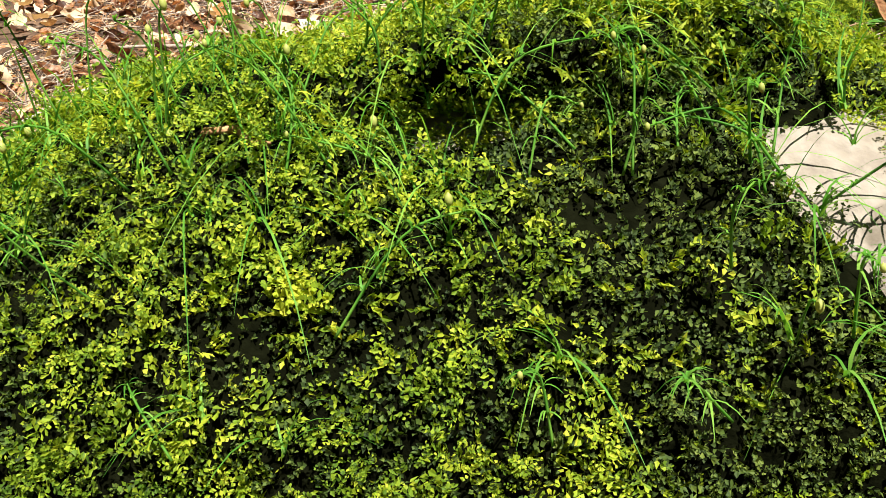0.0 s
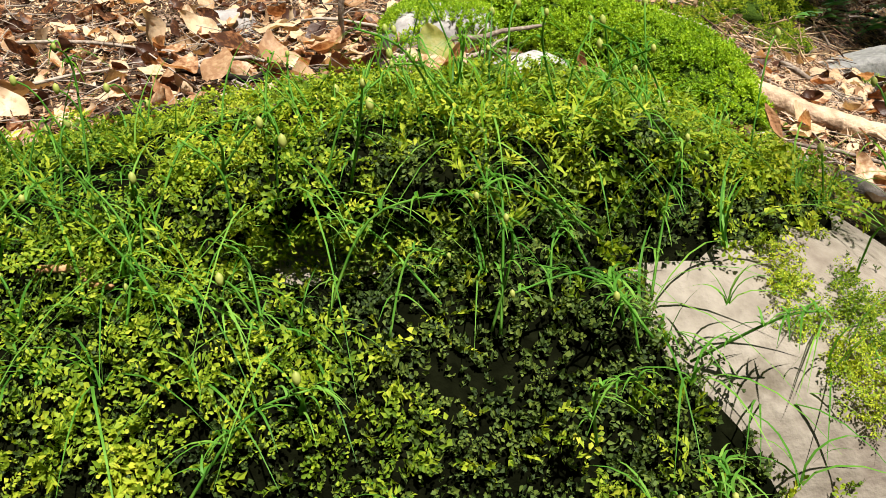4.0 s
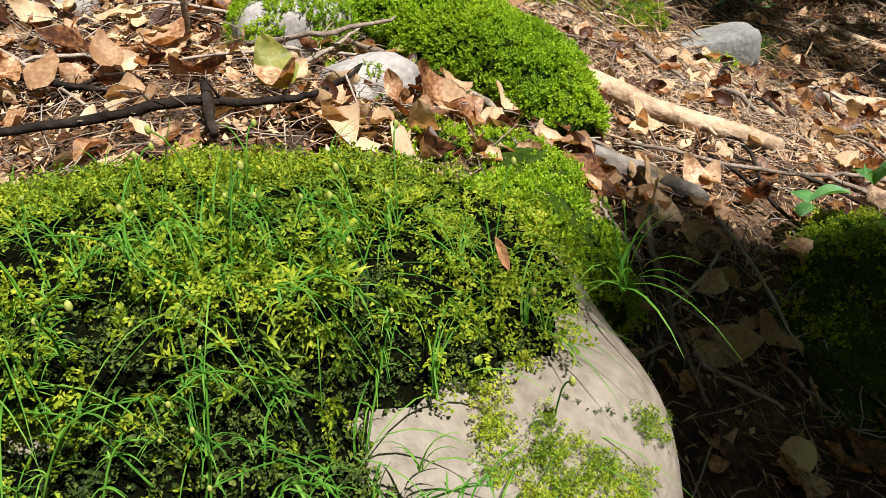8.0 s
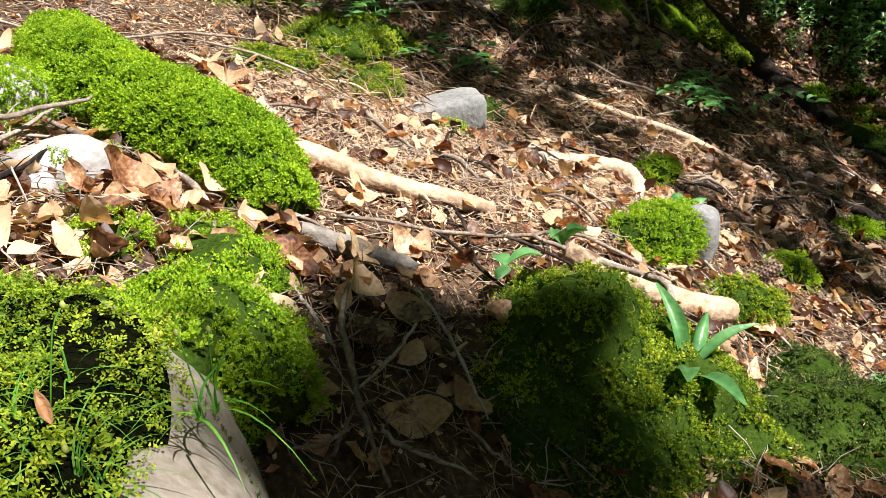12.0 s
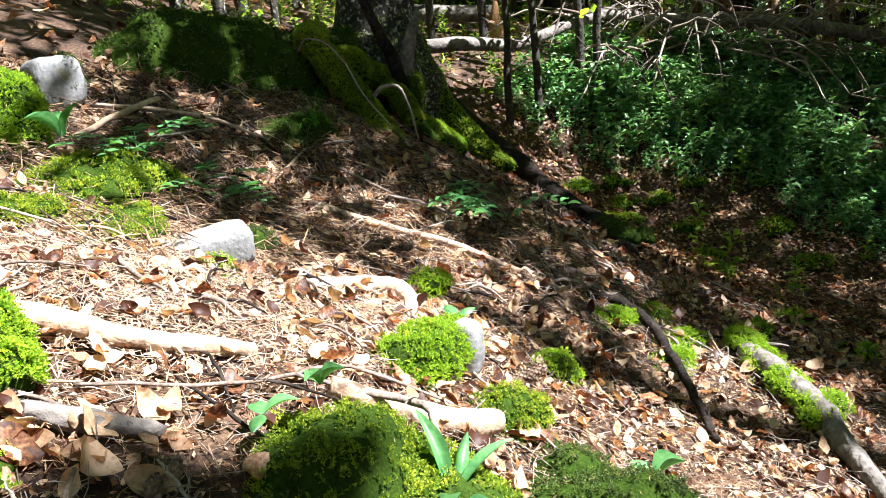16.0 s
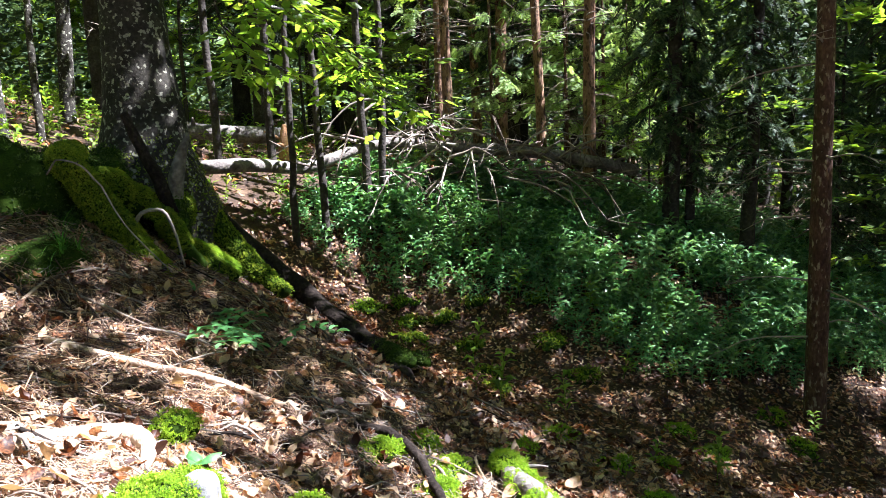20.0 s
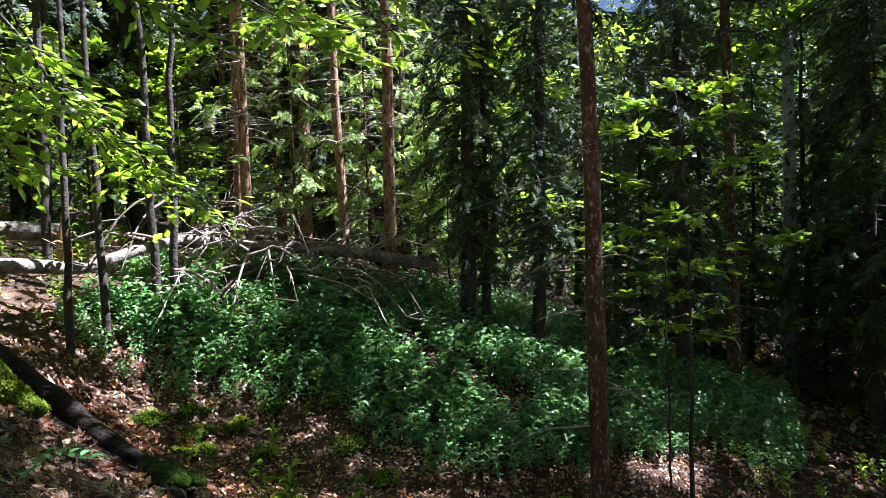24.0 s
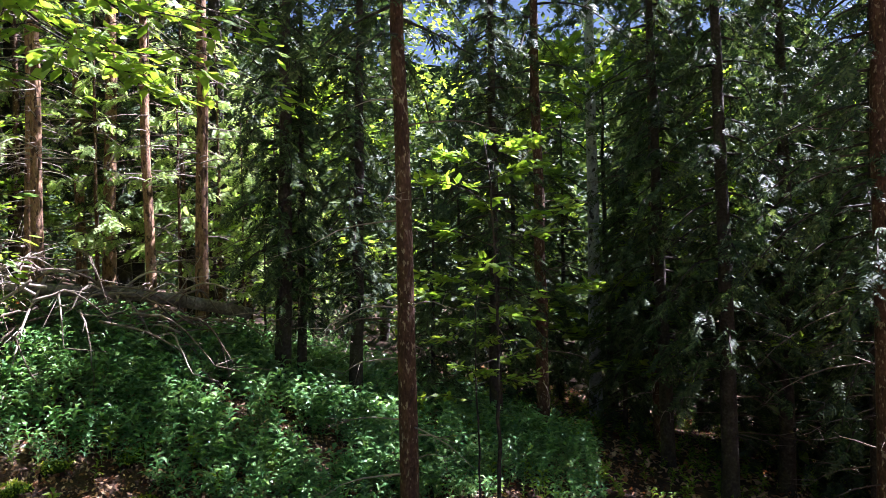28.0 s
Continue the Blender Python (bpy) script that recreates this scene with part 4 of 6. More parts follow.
limb("crossing_twig", [(-0.30, 0.97, 0.485), (-0.109, 0.959, 0.487), (-0.004, 0.961, 0.492), (0.081, 0.941, 0.483), (0.136, 0.964, 0.475), (0.182, 1.06, 0.466), (0.23, 1.214, 0.462)], [0.0045, 0.006, 0.0065, 0.005, 0.004, 0.0035, 0.002], DARK_WOOD, "dark knotty twig with buds lying over dead leaves", 34, 7, 0.35, 16, 0.002, snags=7)
limb("crossing_twig", [(0.025, 0.966, 0.505), (0.030, 0.92, 0.485), (0.035, 0.872, 0.467)], [0.006, 0.0075, 0.005], DARK_WOOD, "short dark broken twig end", 10, 7, 0.3, 17, 0.001)
limb("crossing_twig", [(0.126, 1.213, 0.473), (0.169, 1.284, 0.475), (0.249, 1.413, 0.49)], [0.004, 0.004, 0.002], TWIG, "pale lichen-grey twig across a mossy stone", 16, 6, 0.3, 23, 0.002, snags=5)
limb("crossing_twig", [over(0.05, 1.38, 0.02), over(0.16, 1.30, 0.06), over(0.30, 1.34, 0.09)], [0.004, 0.005, 0.003], TWIG, "grey forked twig over a white stone", 14, 6, 0.3, 18, 0.003, snags=3)
limb("crossing_twig", [over(-0.05, 1.45, 0.0), over(-0.02, 1.40, 0.12), over(0.02, 1.42, 0.22)], [0.006, 0.005, 0.003], TWIG, "upright broken grey twig among leaves", 14, 6, 0.3, 19, 0.004, snags=3)
limb("crossing_twig", [over(0.62, 1.15, 0.02), over(0.9, 1.12, 0.03), over(1.1, 1.16, 0.03), over(1.3, 1.02, 0.02)], [0.003, 0.004, 0.004, 0.003], TWIG, "thin dead twig across litter", 20, 6, 0.3, 20, 0.003, snags=3)
limb("upright_twig", [over(1.05, 2.55, 0.0), over(1.38, 2.62, 0.14)], [0.012, 0.009], BARE_WOOD, "short pale broken stick poking out", 8, 7, 0.2, 21)
limb("upright_twig", [over(1.2, 2.75, 0.03), over(1.5, 2.7, 0.05), over(1.75, 2.6, 0.03)], [0.007, 0.008, 0.005], BARE_WOOD, "pale stick lying on the dark slope", 10, 7, 0.2, 22)
g = rs(77)
for k in range(210):
    x, y = (g.uniform(0.5, 3.4), g.uniform(1.0, 3.0)) if k < 100 else (g.uniform(1.3, 3.0), g.uniform(1.5, 2.9)) if k < 190 else (g.uniform(-0.6, 0.5), g.uniform(1.0, 2.0))
    a, l = g.uniform(0, 3.14), 0.06 + 0.22 * g.rand() ** 2
    dx, dy = math.cos(a) * l, math.sin(a) * l
    limb("dead_twig", [over(x - dx, y - dy, 0.012), over(x + g.normal(0, 0.02), y + g.normal(0, 0.02), 0.03), over(x + dx, y + dy, 0.012)], [0.0022, 0.0038 + 0.003 * (k % 5 == 0), 0.0016], DARK_WOOD if k % 4 == 0 else BARE_WOOD if k % 7 == 0 else TWIG, "thin dead twig on the leaf litter", 10, 5, 0.3, 300 + k, 0.003, "twig", "dead twigs on the slope", 2)


def spruce_cone(x, y, h, yaw, tilt, length=0.11):
    """A dry cone with its own overlapping scales."""
    ob = thing("spruce_cone", over(x, y, h), "dry brown spruce cone lying on litter", "cone", "fallen spruce cones")
    core = tube(bend([(0, -length / 2, 0), (0, 0, 0), (0, length / 2, 0)], 9), [0.005, 0.010, 0.012, 0.0125, 0.0125, 0.012, 0.010, 0.008, 0.004], 10)
    body = part("core", core, CONE, ob, local=True)
    scales = Shape()
    for i in range(16):
        t = i / 15
        r = 0.004 + 0.0125 * math.sin(math.pi * (0.12 + 0.8 * t)) ** 0.7
        for k in range(8):
            a = k * math.pi / 4 + i * 0.39
            o = np.array([math.cos(a), 0, math.sin(a)])
            s = np.array([-math.sin(a), 0, math.cos(a)])
            b = np.array([0, -length / 2 + length * t, 0]) + o * r * 0.6
            tip = b + np.array([0, 0.011, 0]) + o * 0.0075
            scales.add([b - s * 0.003, tip - s * 0.0045 - np.array([0, 0.004, 0]), tip, tip + s * 0.0045 - np.array([0, 0.004, 0])], [[0, 1, 2, 3]])
    part("scale_husk", scales, CONE, ob, local=True, smooth=False, kind="stuff")
    ob.rotation_euler = (radians(tilt), 0, radians(yaw))
    return ob


first_cone = spruce_cone(0.556, 0.862, 0.03, 12, -18, 0.115)
for x, y, yaw, tilt in [(1.83, 1.92, 10, -20), (1.75, 1.95, 80, -5), (0.66, 0.94, -40, -10), (2.14, 1.62, -10, 40), (-0.36, 1.55, 75, 10), (1.62, 1.17, 60, -15), (2.05, 1.52, 30, 10), (2.25, 1.0, 70, -10), (1.95, 1.35, 100, 0)]:
    copy_thing(first_cone, Matrix.LocRotScale(Vector(over(x, y, 0.018)), Euler((radians(tilt), 0, radians(yaw))), None))


# ---- small plants ----
def lanceolate(name, at, leaves, length, width, label, seed, rise=0.6, material=PLANT):
    g = rs(seed)
    ob = thing(name, at, label, "plant")
    for k in range(leaves):
        v, f = leaf_sheet(g, length * g.uniform(0.75, 1.1), width * g.uniform(0.8, 1.1), -0.25, 0.35, 6, 10, 0.03)
        a = k * 2 * math.pi / leaves + g.uniform(-0.3, 0.3)
        m = np.array((Matrix.Rotation(a, 3, "Z") @ Matrix.Rotation(g.uniform(rise - 0.35, rise + 0.35), 3, "X")))
        part("leaf", (v @ m.T + np.array([0, 0, 0.01]), f), material, ob, local=True)
    return ob


lanceolate("broad_leaved_plant", (1.06, 0.80, 0.03), 6, 0.135, 0.034, "young plant with ribbed lance-shaped green leaves", 4, 0.55)
lanceolate("seedling", over(2.42, 2.45, 0.0), 3, 0.07, 0.02, "small seedling with upright pale leaves", 5, 0.9)
lanceolate("seedling", over(2.6, 2.3, 0.0), 4, 0.06, 0.02, "small dark seedling on the slope", 6, 0.4)
lanceolate("seedling", (0.98, 2.36, 0.56), 3, 0.13, 0.04, "pale glossy seedling in the sun", 7, 0.9)
lanceolate("seedling", over(1.62, 1.42, 0.03), 3, 0.06, 0.04, "small broad green leaf on the slope", 8, 0.3)
lanceolate("seedling", (0.84, 0.99, 0.20), 3, 0.06, 0.035, "small clover-like leaves on the moss mound", 9, 0.3)
lanceolate("seedling", (0.95, 0.99, 0.21), 3, 0.06, 0.035, "small clover-like leaves on the moss mound", 10, 0.25)
lanceolate("seedling", over(1.62, 0.80, 0.01), 3, 0.07, 0.045, "broad green leaf lying on litter", 12, 0.2)


def rowan(at, fronds, length, seed, label):
    """A seedling with pinnate leaves."""
    g = rs(seed)
    ob = thing("rowan_seedling", at, label, "plant")
    for k in range(fronds):
        a = g.uniform(0, 6.28)
        d = np.array([math.cos(a), math.sin(a), 0])
        s = np.array([-math.sin(a), math.cos(a), 0])
        tip = d * length + np.array([0, 0, length * g.uniform(0.15, 0.6)])
        line = bend([(0, 0, 0), tip * 0.5 + np.array([0, 0, length * 0.28]), tip], 9)
        stem = part("stem", tube(line, np.linspace(0.0012, 0.0006, 9), 5), PLANT, ob, local=True)
        for i in range(2, 9):
            for sgn in ((-1, 1) if i < 8 else (0,)):
                v, f = leaf_sheet(g, length * 0.32 * (1 - 0.05 * i), length * 0.12, -0.15, 0.2, 2, 4, 0.03, 0.12)
                along = d * (0.45 if sgn else 1) + s * sgn
                along /= np.linalg.norm(along)
                side = np.cross(along, (0, 0, 1))
                part("leaflet", (v[:, :1] * side + v[:, 1:2] * along + v[:, 2:] * np.array([0, 0, 1.0]) + line[i], f), PLANT, stem, local=True)
    return ob


rowan((2.40, 2.03, gz(2.4, 2.03) + 0.0), 6, 0.27, 3, "pale green rowan seedling with pinnate leaves")
rowan((1.18, 2.36, gz(1.18, 2.36) + 0.03), 5, 0.22, 4, "green rowan seedling with pinnate leaves in half shade")
rowan((1.37, 2.22, gz(1.37, 2.22) + 0.0), 5, 0.19, 5, "small green rowan seedling behind a grey stone")
rowan((0.15, 2.2, gz(0.15, 2.2) + 0.0), 4, 0.14, 6, "small green rowan seedling on the bank")
g = rs(15)
for k, (x, y) in enumerate([(2.0, 2.62), (2.02, 2.66), (1.98, 2.6), (2.06, 2.62)]):
    grass_tuft(x, y, gz(x, y) + 0.08, g, 14, 0.2, 0.003, 0, "drooping dark green grass on a hummock")

# ---- trees ----
def straight_trunk(foot, top, r0, r1, n=14, sides=14, seed=1, flare=0.5, wobble=0.01, rough=0.06):
    line = bend([foot, (np.array(foot) * 0.5 + np.array(top) * 0.5), top], n, wobble, seed)
    t = np.linspace(0, 1, n)
    h = np.linalg.norm(np.array(top) - np.array(foot)) * t
    r = (r0 + (r1 - r0) * t) * (1 + flare * np.exp(-h / (r0 * 2.2)))
    return tube(line, r, sides, seed, rough, 0.35 / r0), line, r


kit = rs(31)


def spray(g, length, width=0.017):
    """A flat drooping conifer spray along y: short needle strips on a bent axis."""
    v = []
    for i in range(6):
        t = (i + 0.5) / 6
        base = np.array([0, length * t, -0.25 * length * t * t])
        for sgn in (-1, 1):
            along = np.array([sgn * 0.85, 0.55, g.uniform(-0.55, -0.05)])
            along /= np.linalg.norm(along)
            v += diamond(base, along, np.cross(along, (0, 0, 1.0)), length * (0.42 - 0.26 * t) * g.uniform(0.7, 1.2), width, 0.02)
    v += diamond(np.zeros(3), np.array([0, 1, -0.2]), np.array([1.0, 0, 0]), length, 0.014, 0.02)
    v = np.array(v)
    return v, np.arange(len(v)).reshape(-1, 4)


SPRAYS = [spray(kit, 0.13) for _ in range(5)]
FIR_SPRAYS = [spray(rs(35 + k), 0.17, 0.032) for k in range(5)]
BROAD = [leaf_sheet(kit, 0.075, 0.048, -0.12, 0.25, 2, 2, 0.03) for _ in range(4)]


def along_frames(d, g, roll_by=0.4):
    """Rotations whose y runs along d and whose z is about up."""
    d = d / (np.linalg.norm(d, axis=1, keepdims=True) + 1e-9)
    up = np.array([0, 0, 1.0]) + g.normal(0, roll_by, d.shape)
    x = np.cross(d, up)
    x /= np.linalg.norm(x, axis=1, keepdims=True) + 1e-9
    return np.stack([x, d, np.cross(x, d)], -1)


def spruce_tree(height, radius, crown_from, reach, seed, label, bark=SPRUCE_BARK, dead=30, branches=70, dead_to=None, droop=0.5, density=1.0, dead_reach=0.9, needles=SPRUCE, sprays=SPRAYS):
    """A spruce at the origin: trunk, dead lower twigs and a crown of drooping branches."""
    g = rs(seed)
    ob = thing("spruce_tree", (0, 0, 0), label, "tree", "spruces")
    (v, f), line, r = straight_trunk((0, 0, -0.3), (g.normal(0, 0.1), g.normal(0, 0.1), height), radius, radius * 0.15, 20, 12, seed)
    part("trunk", (v, f), bark, ob, local=True)
    twigs = Shape()
    for _ in range(dead):
        z = g.uniform(0.5, dead_to or crown_from + 0.5)
        a, l = g.uniform(0, 6.28), g.uniform(0.3, 1.0) * dead_reach
        d = np.array([math.cos(a), math.sin(a), g.uniform(-0.25, 0.15)])
        p0 = np.array([0, 0, z])
        main = bend([p0, p0 + d * l * 0.6, p0 + d * l + np.array([0, 0, -0.15 * l])], 6, 0.006, g.randint(9999))
        twigs.add(*tube(main, np.linspace(0.007, 0.002, 6), 4))
        for _ in range(3):
            k = g.randint(2, 6)
            e = d + g.normal(0, 0.6, 3)
            twigs.add(*tube([main[k], main[k] + e * 0.09 * l, main[k] + e * 0.2 * l], [0.003, 0.002, 0.001], 3))
    if dead:
        part("deadwood", twigs, TWIG, ob, "bare grey lower twigs", local=True, kind="stuff")
    wood, pts, dirs = Shape(), [], []
    for i in range(branches):
        t = (i + g.rand()) / branches
        z = crown_from + (height - crown_from) * t
        a = i * 2.4 + g.uniform(-0.4, 0.4)
        l = reach * (1 - 0.85 * t) * g.uniform(0.6, 1.15) * (0.55 + 0.45 * min(1, t * 6))
        d = np.array([math.cos(a), math.sin(a), 0])
        p0 = np.array([0, 0, z])
        tip = p0 + d * l + np.array([0, 0, -droop * l * g.uniform(0.6, 1.2)])
        main = bend([p0, p0 + d * l * 0.5 + np.array([0, 0, -0.12 * l]), tip], 8, 0.01, g.randint(9999))
        wood.add(*tube(main, np.linspace(0.014, 0.003, 8), 4))
        m = max(7, int(l * 32 * density))
        s = g.uniform(0.18, 1.0, m)
        q = np.stack([np.interp(s, np.linspace(0, 1, 8), main[:, k]) for k in range(3)], -1)
        side = np.array([-d[1], d[0], 0]) * g.choice([-1, 1], m)[:, None]
        pts.append(q + g.normal(0, 0.03, q.shape))
        dirs.append(d * g.uniform(0.2, 1.0, (m, 1)) + side * g.uniform(0.1, 1.0, (m, 1)) + np.array([0, 0, -1]) * g.uniform(0.1, 0.9, (m, 1)))
    pts, dirs = np.concatenate(pts), np.concatenate(dirs)
    part("branchwork", wood, DARK_BARK, ob, local=True, kind="stuff")
    part("crown", scatter(sprays, pts, along_frames(dirs, g), g.uniform(0.7, 1.5, len(pts)), g), needles, ob, "drooping needle sprays", smooth=False, local=True, kind="stuff")
    return ob


def broadleaf_tree(name, height, radius, crown_from, reach, seed, label, bark=DARK_BARK, leaves=2500, limbs=16, leaf_size=1.0, lean=(0, 0), level=0.25, material=BEECH_LEAF, group=""):
    """A beech or sapling at the origin: trunk, limbs with twigs, and leaves in level layers."""
    g = rs(seed)
    ob = thing(name, (0, 0, 0), label, "tree", group)
    (v, f), line, r = straight_trunk((0, 0, -0.3), (lean[0], lean[1], height), radius, radius * 0.2, 22, 14 if radius > 0.1 else 8, seed, 0.6 if radius > 0.1 else 0.2, 0.012 if radius < 0.05 else 0.01)
    part("trunk", (v, f), bark, ob, local=True)
    wood, pts, dirs = Shape(), [], []
    each = max(6, leaves // (limbs * 6))
    for i in range(limbs):
        t = (i + g.rand()) / limbs
        z = crown_from + (height - crown_from) * t
        k = np.interp(z, line[:, 2], np.arange(len(line)))
        p0 = np.array([np.interp(k, np.arange(len(line)), line[:, j]) for j in range(3)])
        a = i * 2.4 + g.uniform(-0.5, 0.5)
        l = reach * g.uniform(0.6, 1.1) * (1 - 0.6 * t ** 2)
        d = np.array([math.cos(a), math.sin(a), level + 0.25 * t])
        main = bend([p0, p0 + d * l * 0.5 + np.array([0, 0, 0.06 * l]), p0 + d * l], 8, 0.015 * reach, g.randint(9999))
        rb = max(0.003, radius * 0.22)
        wood.add(*tube(main, np.linspace(rb, 0.002, 8), 5))
        for _ in range(6):
            s = g.uniform(0.3, 1.0)
            q = np.array([np.interp(s, np.linspace(0, 1, 8), main[:, j]) for j in range(3)])
            e = d * g.uniform(0.2, 1) + np.array([-d[1], d[0], 0]) * g.uniform(-1, 1) + np.array([0, 0, g.normal(0, 0.1)])
            l2 = l * g.uniform(0.25, 0.5)
            tw = bend([q, q + e * l2 * 0.5, q + e * l2 + np.array([0, 0, -0.08 * l2])], 5, 0.01, g.randint(9999))
            wood.add(*tube(tw, np.linspace(rb * 0.35, 0.001, 5), 4))
            s2 = g.uniform(0.1, 1.05, each)
            w = np.stack([np.interp(s2, np.linspace(0, 1, 5), tw[:, j]) for j in range(3)], -1)
            pts.append(w + g.normal(0, 0.035 * reach, w.shape) * np.array([1, 1, 0.5]))
            dirs.append(e + g.normal(0, 0.6, w.shape) * np.array([1, 1, 0.4]) + np.array([0, 0, -0.15]))
    part("branchwork", wood, bark, ob, local=True, kind="stuff")
    pts, dirs = np.concatenate(pts), np.concatenate(dirs)
    part("crown", scatter(BROAD, pts, along_frames(dirs, g, 0.35), g.uniform(0.7, 1.25, len(pts)) * leaf_size, g), material, ob, "layers of fresh green leaves", smooth=False, local=True, kind="stuff")
    return ob


def stand(ob, x, y, yaw=0.0, scale=1.0, z=None):
    ob.matrix_world = Matrix.LocRotScale((x, y, gz(x, y) if z is None else z), Euler((0, 0, radians(yaw))), (scale,) * 3)
    return ob


def again(ob, x, y, yaw=0.0, scale=1.0, label="", z=None):
    c = copy_thing(ob, Matrix.LocRotScale((x, y, gz(x, y) if z is None else z), Euler((0, 0, radians(yaw))), None))
    c.scale = (scale,) * 3
    return tagged(c, label)


# the old beech with its mossy foot
beech = thing("beech_tree", (2.86, 3.33, gz(2.86, 3.33)), "old beech with lichen-spotted bark and mossy roots", "tree")
TF = np.array([2.87, 3.36, 0.28])
TT = np.array([3.05, 3.42, 9.5])
tl = bend([TF, TF * 0.9 + TT * 0.1, TF * 0.6 + TT * 0.4, TT], 46, 0.003, 2)
th = tl[:, 2] - 0.5
tr = 0.155 * (1 - 0.05 * th) + 0.20 * np.exp(-np.clip(th, 0, 9) / 0.33)
TV, TFC = tube(tl, tr, 28, 2, 0.05, 5)
part("trunk", (TV, TFC), BEECH_BARK, beech, "dark grey bark with pale lichen blotches")
moss_cover(beech, TV, TFC, 26000, MOSS, 201, FAR_MOSS, lambda p, n: (p[:, 2] < 0.80 + 0.25 * waves(p * 5, 3)) & (p[:, 2] > 0.3) & (n[:, 2] > -0.5), 0.5, name="trunk_moss")


def root(points, radii, seed, moss, material=MOSS, label="moss-grown surface root"):
    line = bend(points, 20, 0.004, seed)
    rr = np.interp(np.linspace(0, 1, 20), np.linspace(0, 1, len(radii)), radii)
    v, f = tube(line, rr, 14, seed, 0.4, 6)
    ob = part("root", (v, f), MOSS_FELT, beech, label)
    p, n = spots(v, f, int(moss * 2.6), rs(seed), lambda p, n: (n[:, 2] > -0.45) & (waves(p * 6, seed, 2) > -0.5))
    gg = rs(seed + 1)
    part("root_moss", scatter(FAR_MOSS, p, frames_from(n + np.array([0, 0, 0.5]), gg, 0.4), gg.uniform(0.4, 0.75, len(p)), gg), material, ob, smooth=False, kind="stuff")


root([(2.78, 3.36, 0.80), (2.62, 3.33, 0.64), (2.42, 3.25, 0.54), (2.2, 3.1, 0.44)], [0.13, 0.13, 0.11, 0.06], 2, 3000, MOSS_DARK_SHADED)
root([(2.36, 3.12, 0.80), (2.226, 3.0, 0.765), (2.25, 2.93, 0.70), (2.297, 2.86, 0.58), (2.346, 2.78, 0.47), (2.389, 2.71, 0.35), (2.45, 2.62, 0.255)], [0.05, 0.06, 0.065, 0.06, 0.055, 0.05, 0.03], 3, 5200, MOSS)
root([(2.33, 3.02, 0.68), (2.43, 2.99, 0.655), (2.52, 2.98, 0.59), (2.65, 3.0, 0.56), (2.74, 3.02, 0.50)], [0.05, 0.075, 0.07, 0.07, 0.06], 4, 3000, MOSS)
root([(2.58, 2.92, 0.53), (2.60, 2.84, 0.46), (2.63, 2.78, 0.36), (2.68, 2.72, 0.26)], [0.035, 0.04, 0.045, 0.03], 12, 1600, MOSS)
root([(2.70, 2.95, 0.36), (2.80, 2.91, 0.29), (2.94, 2.89, 0.20), (3.05, 2.87, 0.12), (3.17, 2.85, 0.02), (3.22, 2.80, -0.04)], [0.04, 0.05, 0.05, 0.05, 0.045, 0.03], 13, 2600, MOSS_BRIGHT)
root([(2.90, 3.16, 0.55), (2.73, 2.97, 0.45), (2.69, 2.90, 0.36), (2.72, 2.80, 0.29), (2.77, 2.62, 0.19)], [0.08, 0.07, 0.06, 0.05, 0.03], 5, 2600)
root([(3.0, 3.22, 0.55), (3.05, 3.0, 0.32), (3.05, 2.82, 0.18), (3.05, 2.6, 0.07)], [0.08, 0.06, 0.05, 0.03], 6, 2000)
limb("broken_stub", [(2.70, 2.94, 0.22), (2.70, 2.92, 0.53), (2.73, 2.91, 0.70), (2.78, 2.88, 0.87)], [0.042, 0.045, 0.034, 0.010], LOG_BARK, "broken mossy stub beside the beech foot", 14, 10, 0.3, 31, 0.004, "stump", snags=2)
mossy_lump("moss_patch", (2.70, 2.91, 0.50), (0.055, 0.055, 0.13), 900, MOSS_DARK_SHADED, 205, "green moss on a broken stub", 0, 0.8, templates=FAR_MOSS)
limb("leaning_branch", [(2.56, 3.03, 0.97), (2.58, 2.98, 0.84), (2.63, 2.92, 0.66), (2.66, 2.88, 0.5)], [0.02, 0.025, 0.03, 0.03], DARK_WOOD, "dark broken branch leaning on the beech", 14, 9, 0.2, 32, 0.003)
limb("bowed_twig", [(2.12, 2.92, 0.72), (2.14, 2.86, 0.78), (2.19, 2.78, 0.75), (2.22, 2.70, 0.66), (2.23, 2.56, 0.49), (2.28, 2.39, 0.33)], [0.004, 0.004, 0.004, 0.004, 0.003, 0.002], TWIG, "thin pale bowed twig over the roots", 18, 6, 0.2, 33, 0.003, snags=2)
limb("bowed_twig", [(2.38, 2.78, 0.44), (2.40, 2.75, 0.53), (2.46, 2.72, 0.55), (2.50, 2.68, 0.50), (2.50, 2.61, 0.30)], [0.009, 0.009, 0.008, 0.007, 0.004], TWIG, "short pale root arching over moss", 14, 7, 0.2, 34, 0.003, snags=2)
# banks lie in shade; that darkness is painted with the dark moss
mossy_lump("moss_mound", (1.85, 3.2, 0.64), (0.60, 0.24, 0.32), 11000, MOSS_DARK_SHADED, 206, "mossy earth bank below the beech, darkened to its shade", -8, 0.9, bed=MOSS_FELT, rough=0.3, templates=FAR_MOSS, nu=50, nv=24)
mossy_lump("moss_mound", (2.30, 3.28, 0.62), (0.36, 0.20, 0.30), 8000, MOSS_DARK_SHADED, 207, "mossy earth bank below the beech, darkened to its shade", 0, 0.9, bed=MOSS_FELT, rough=0.3, templates=FAR_MOSS, nu=40, nv=24)

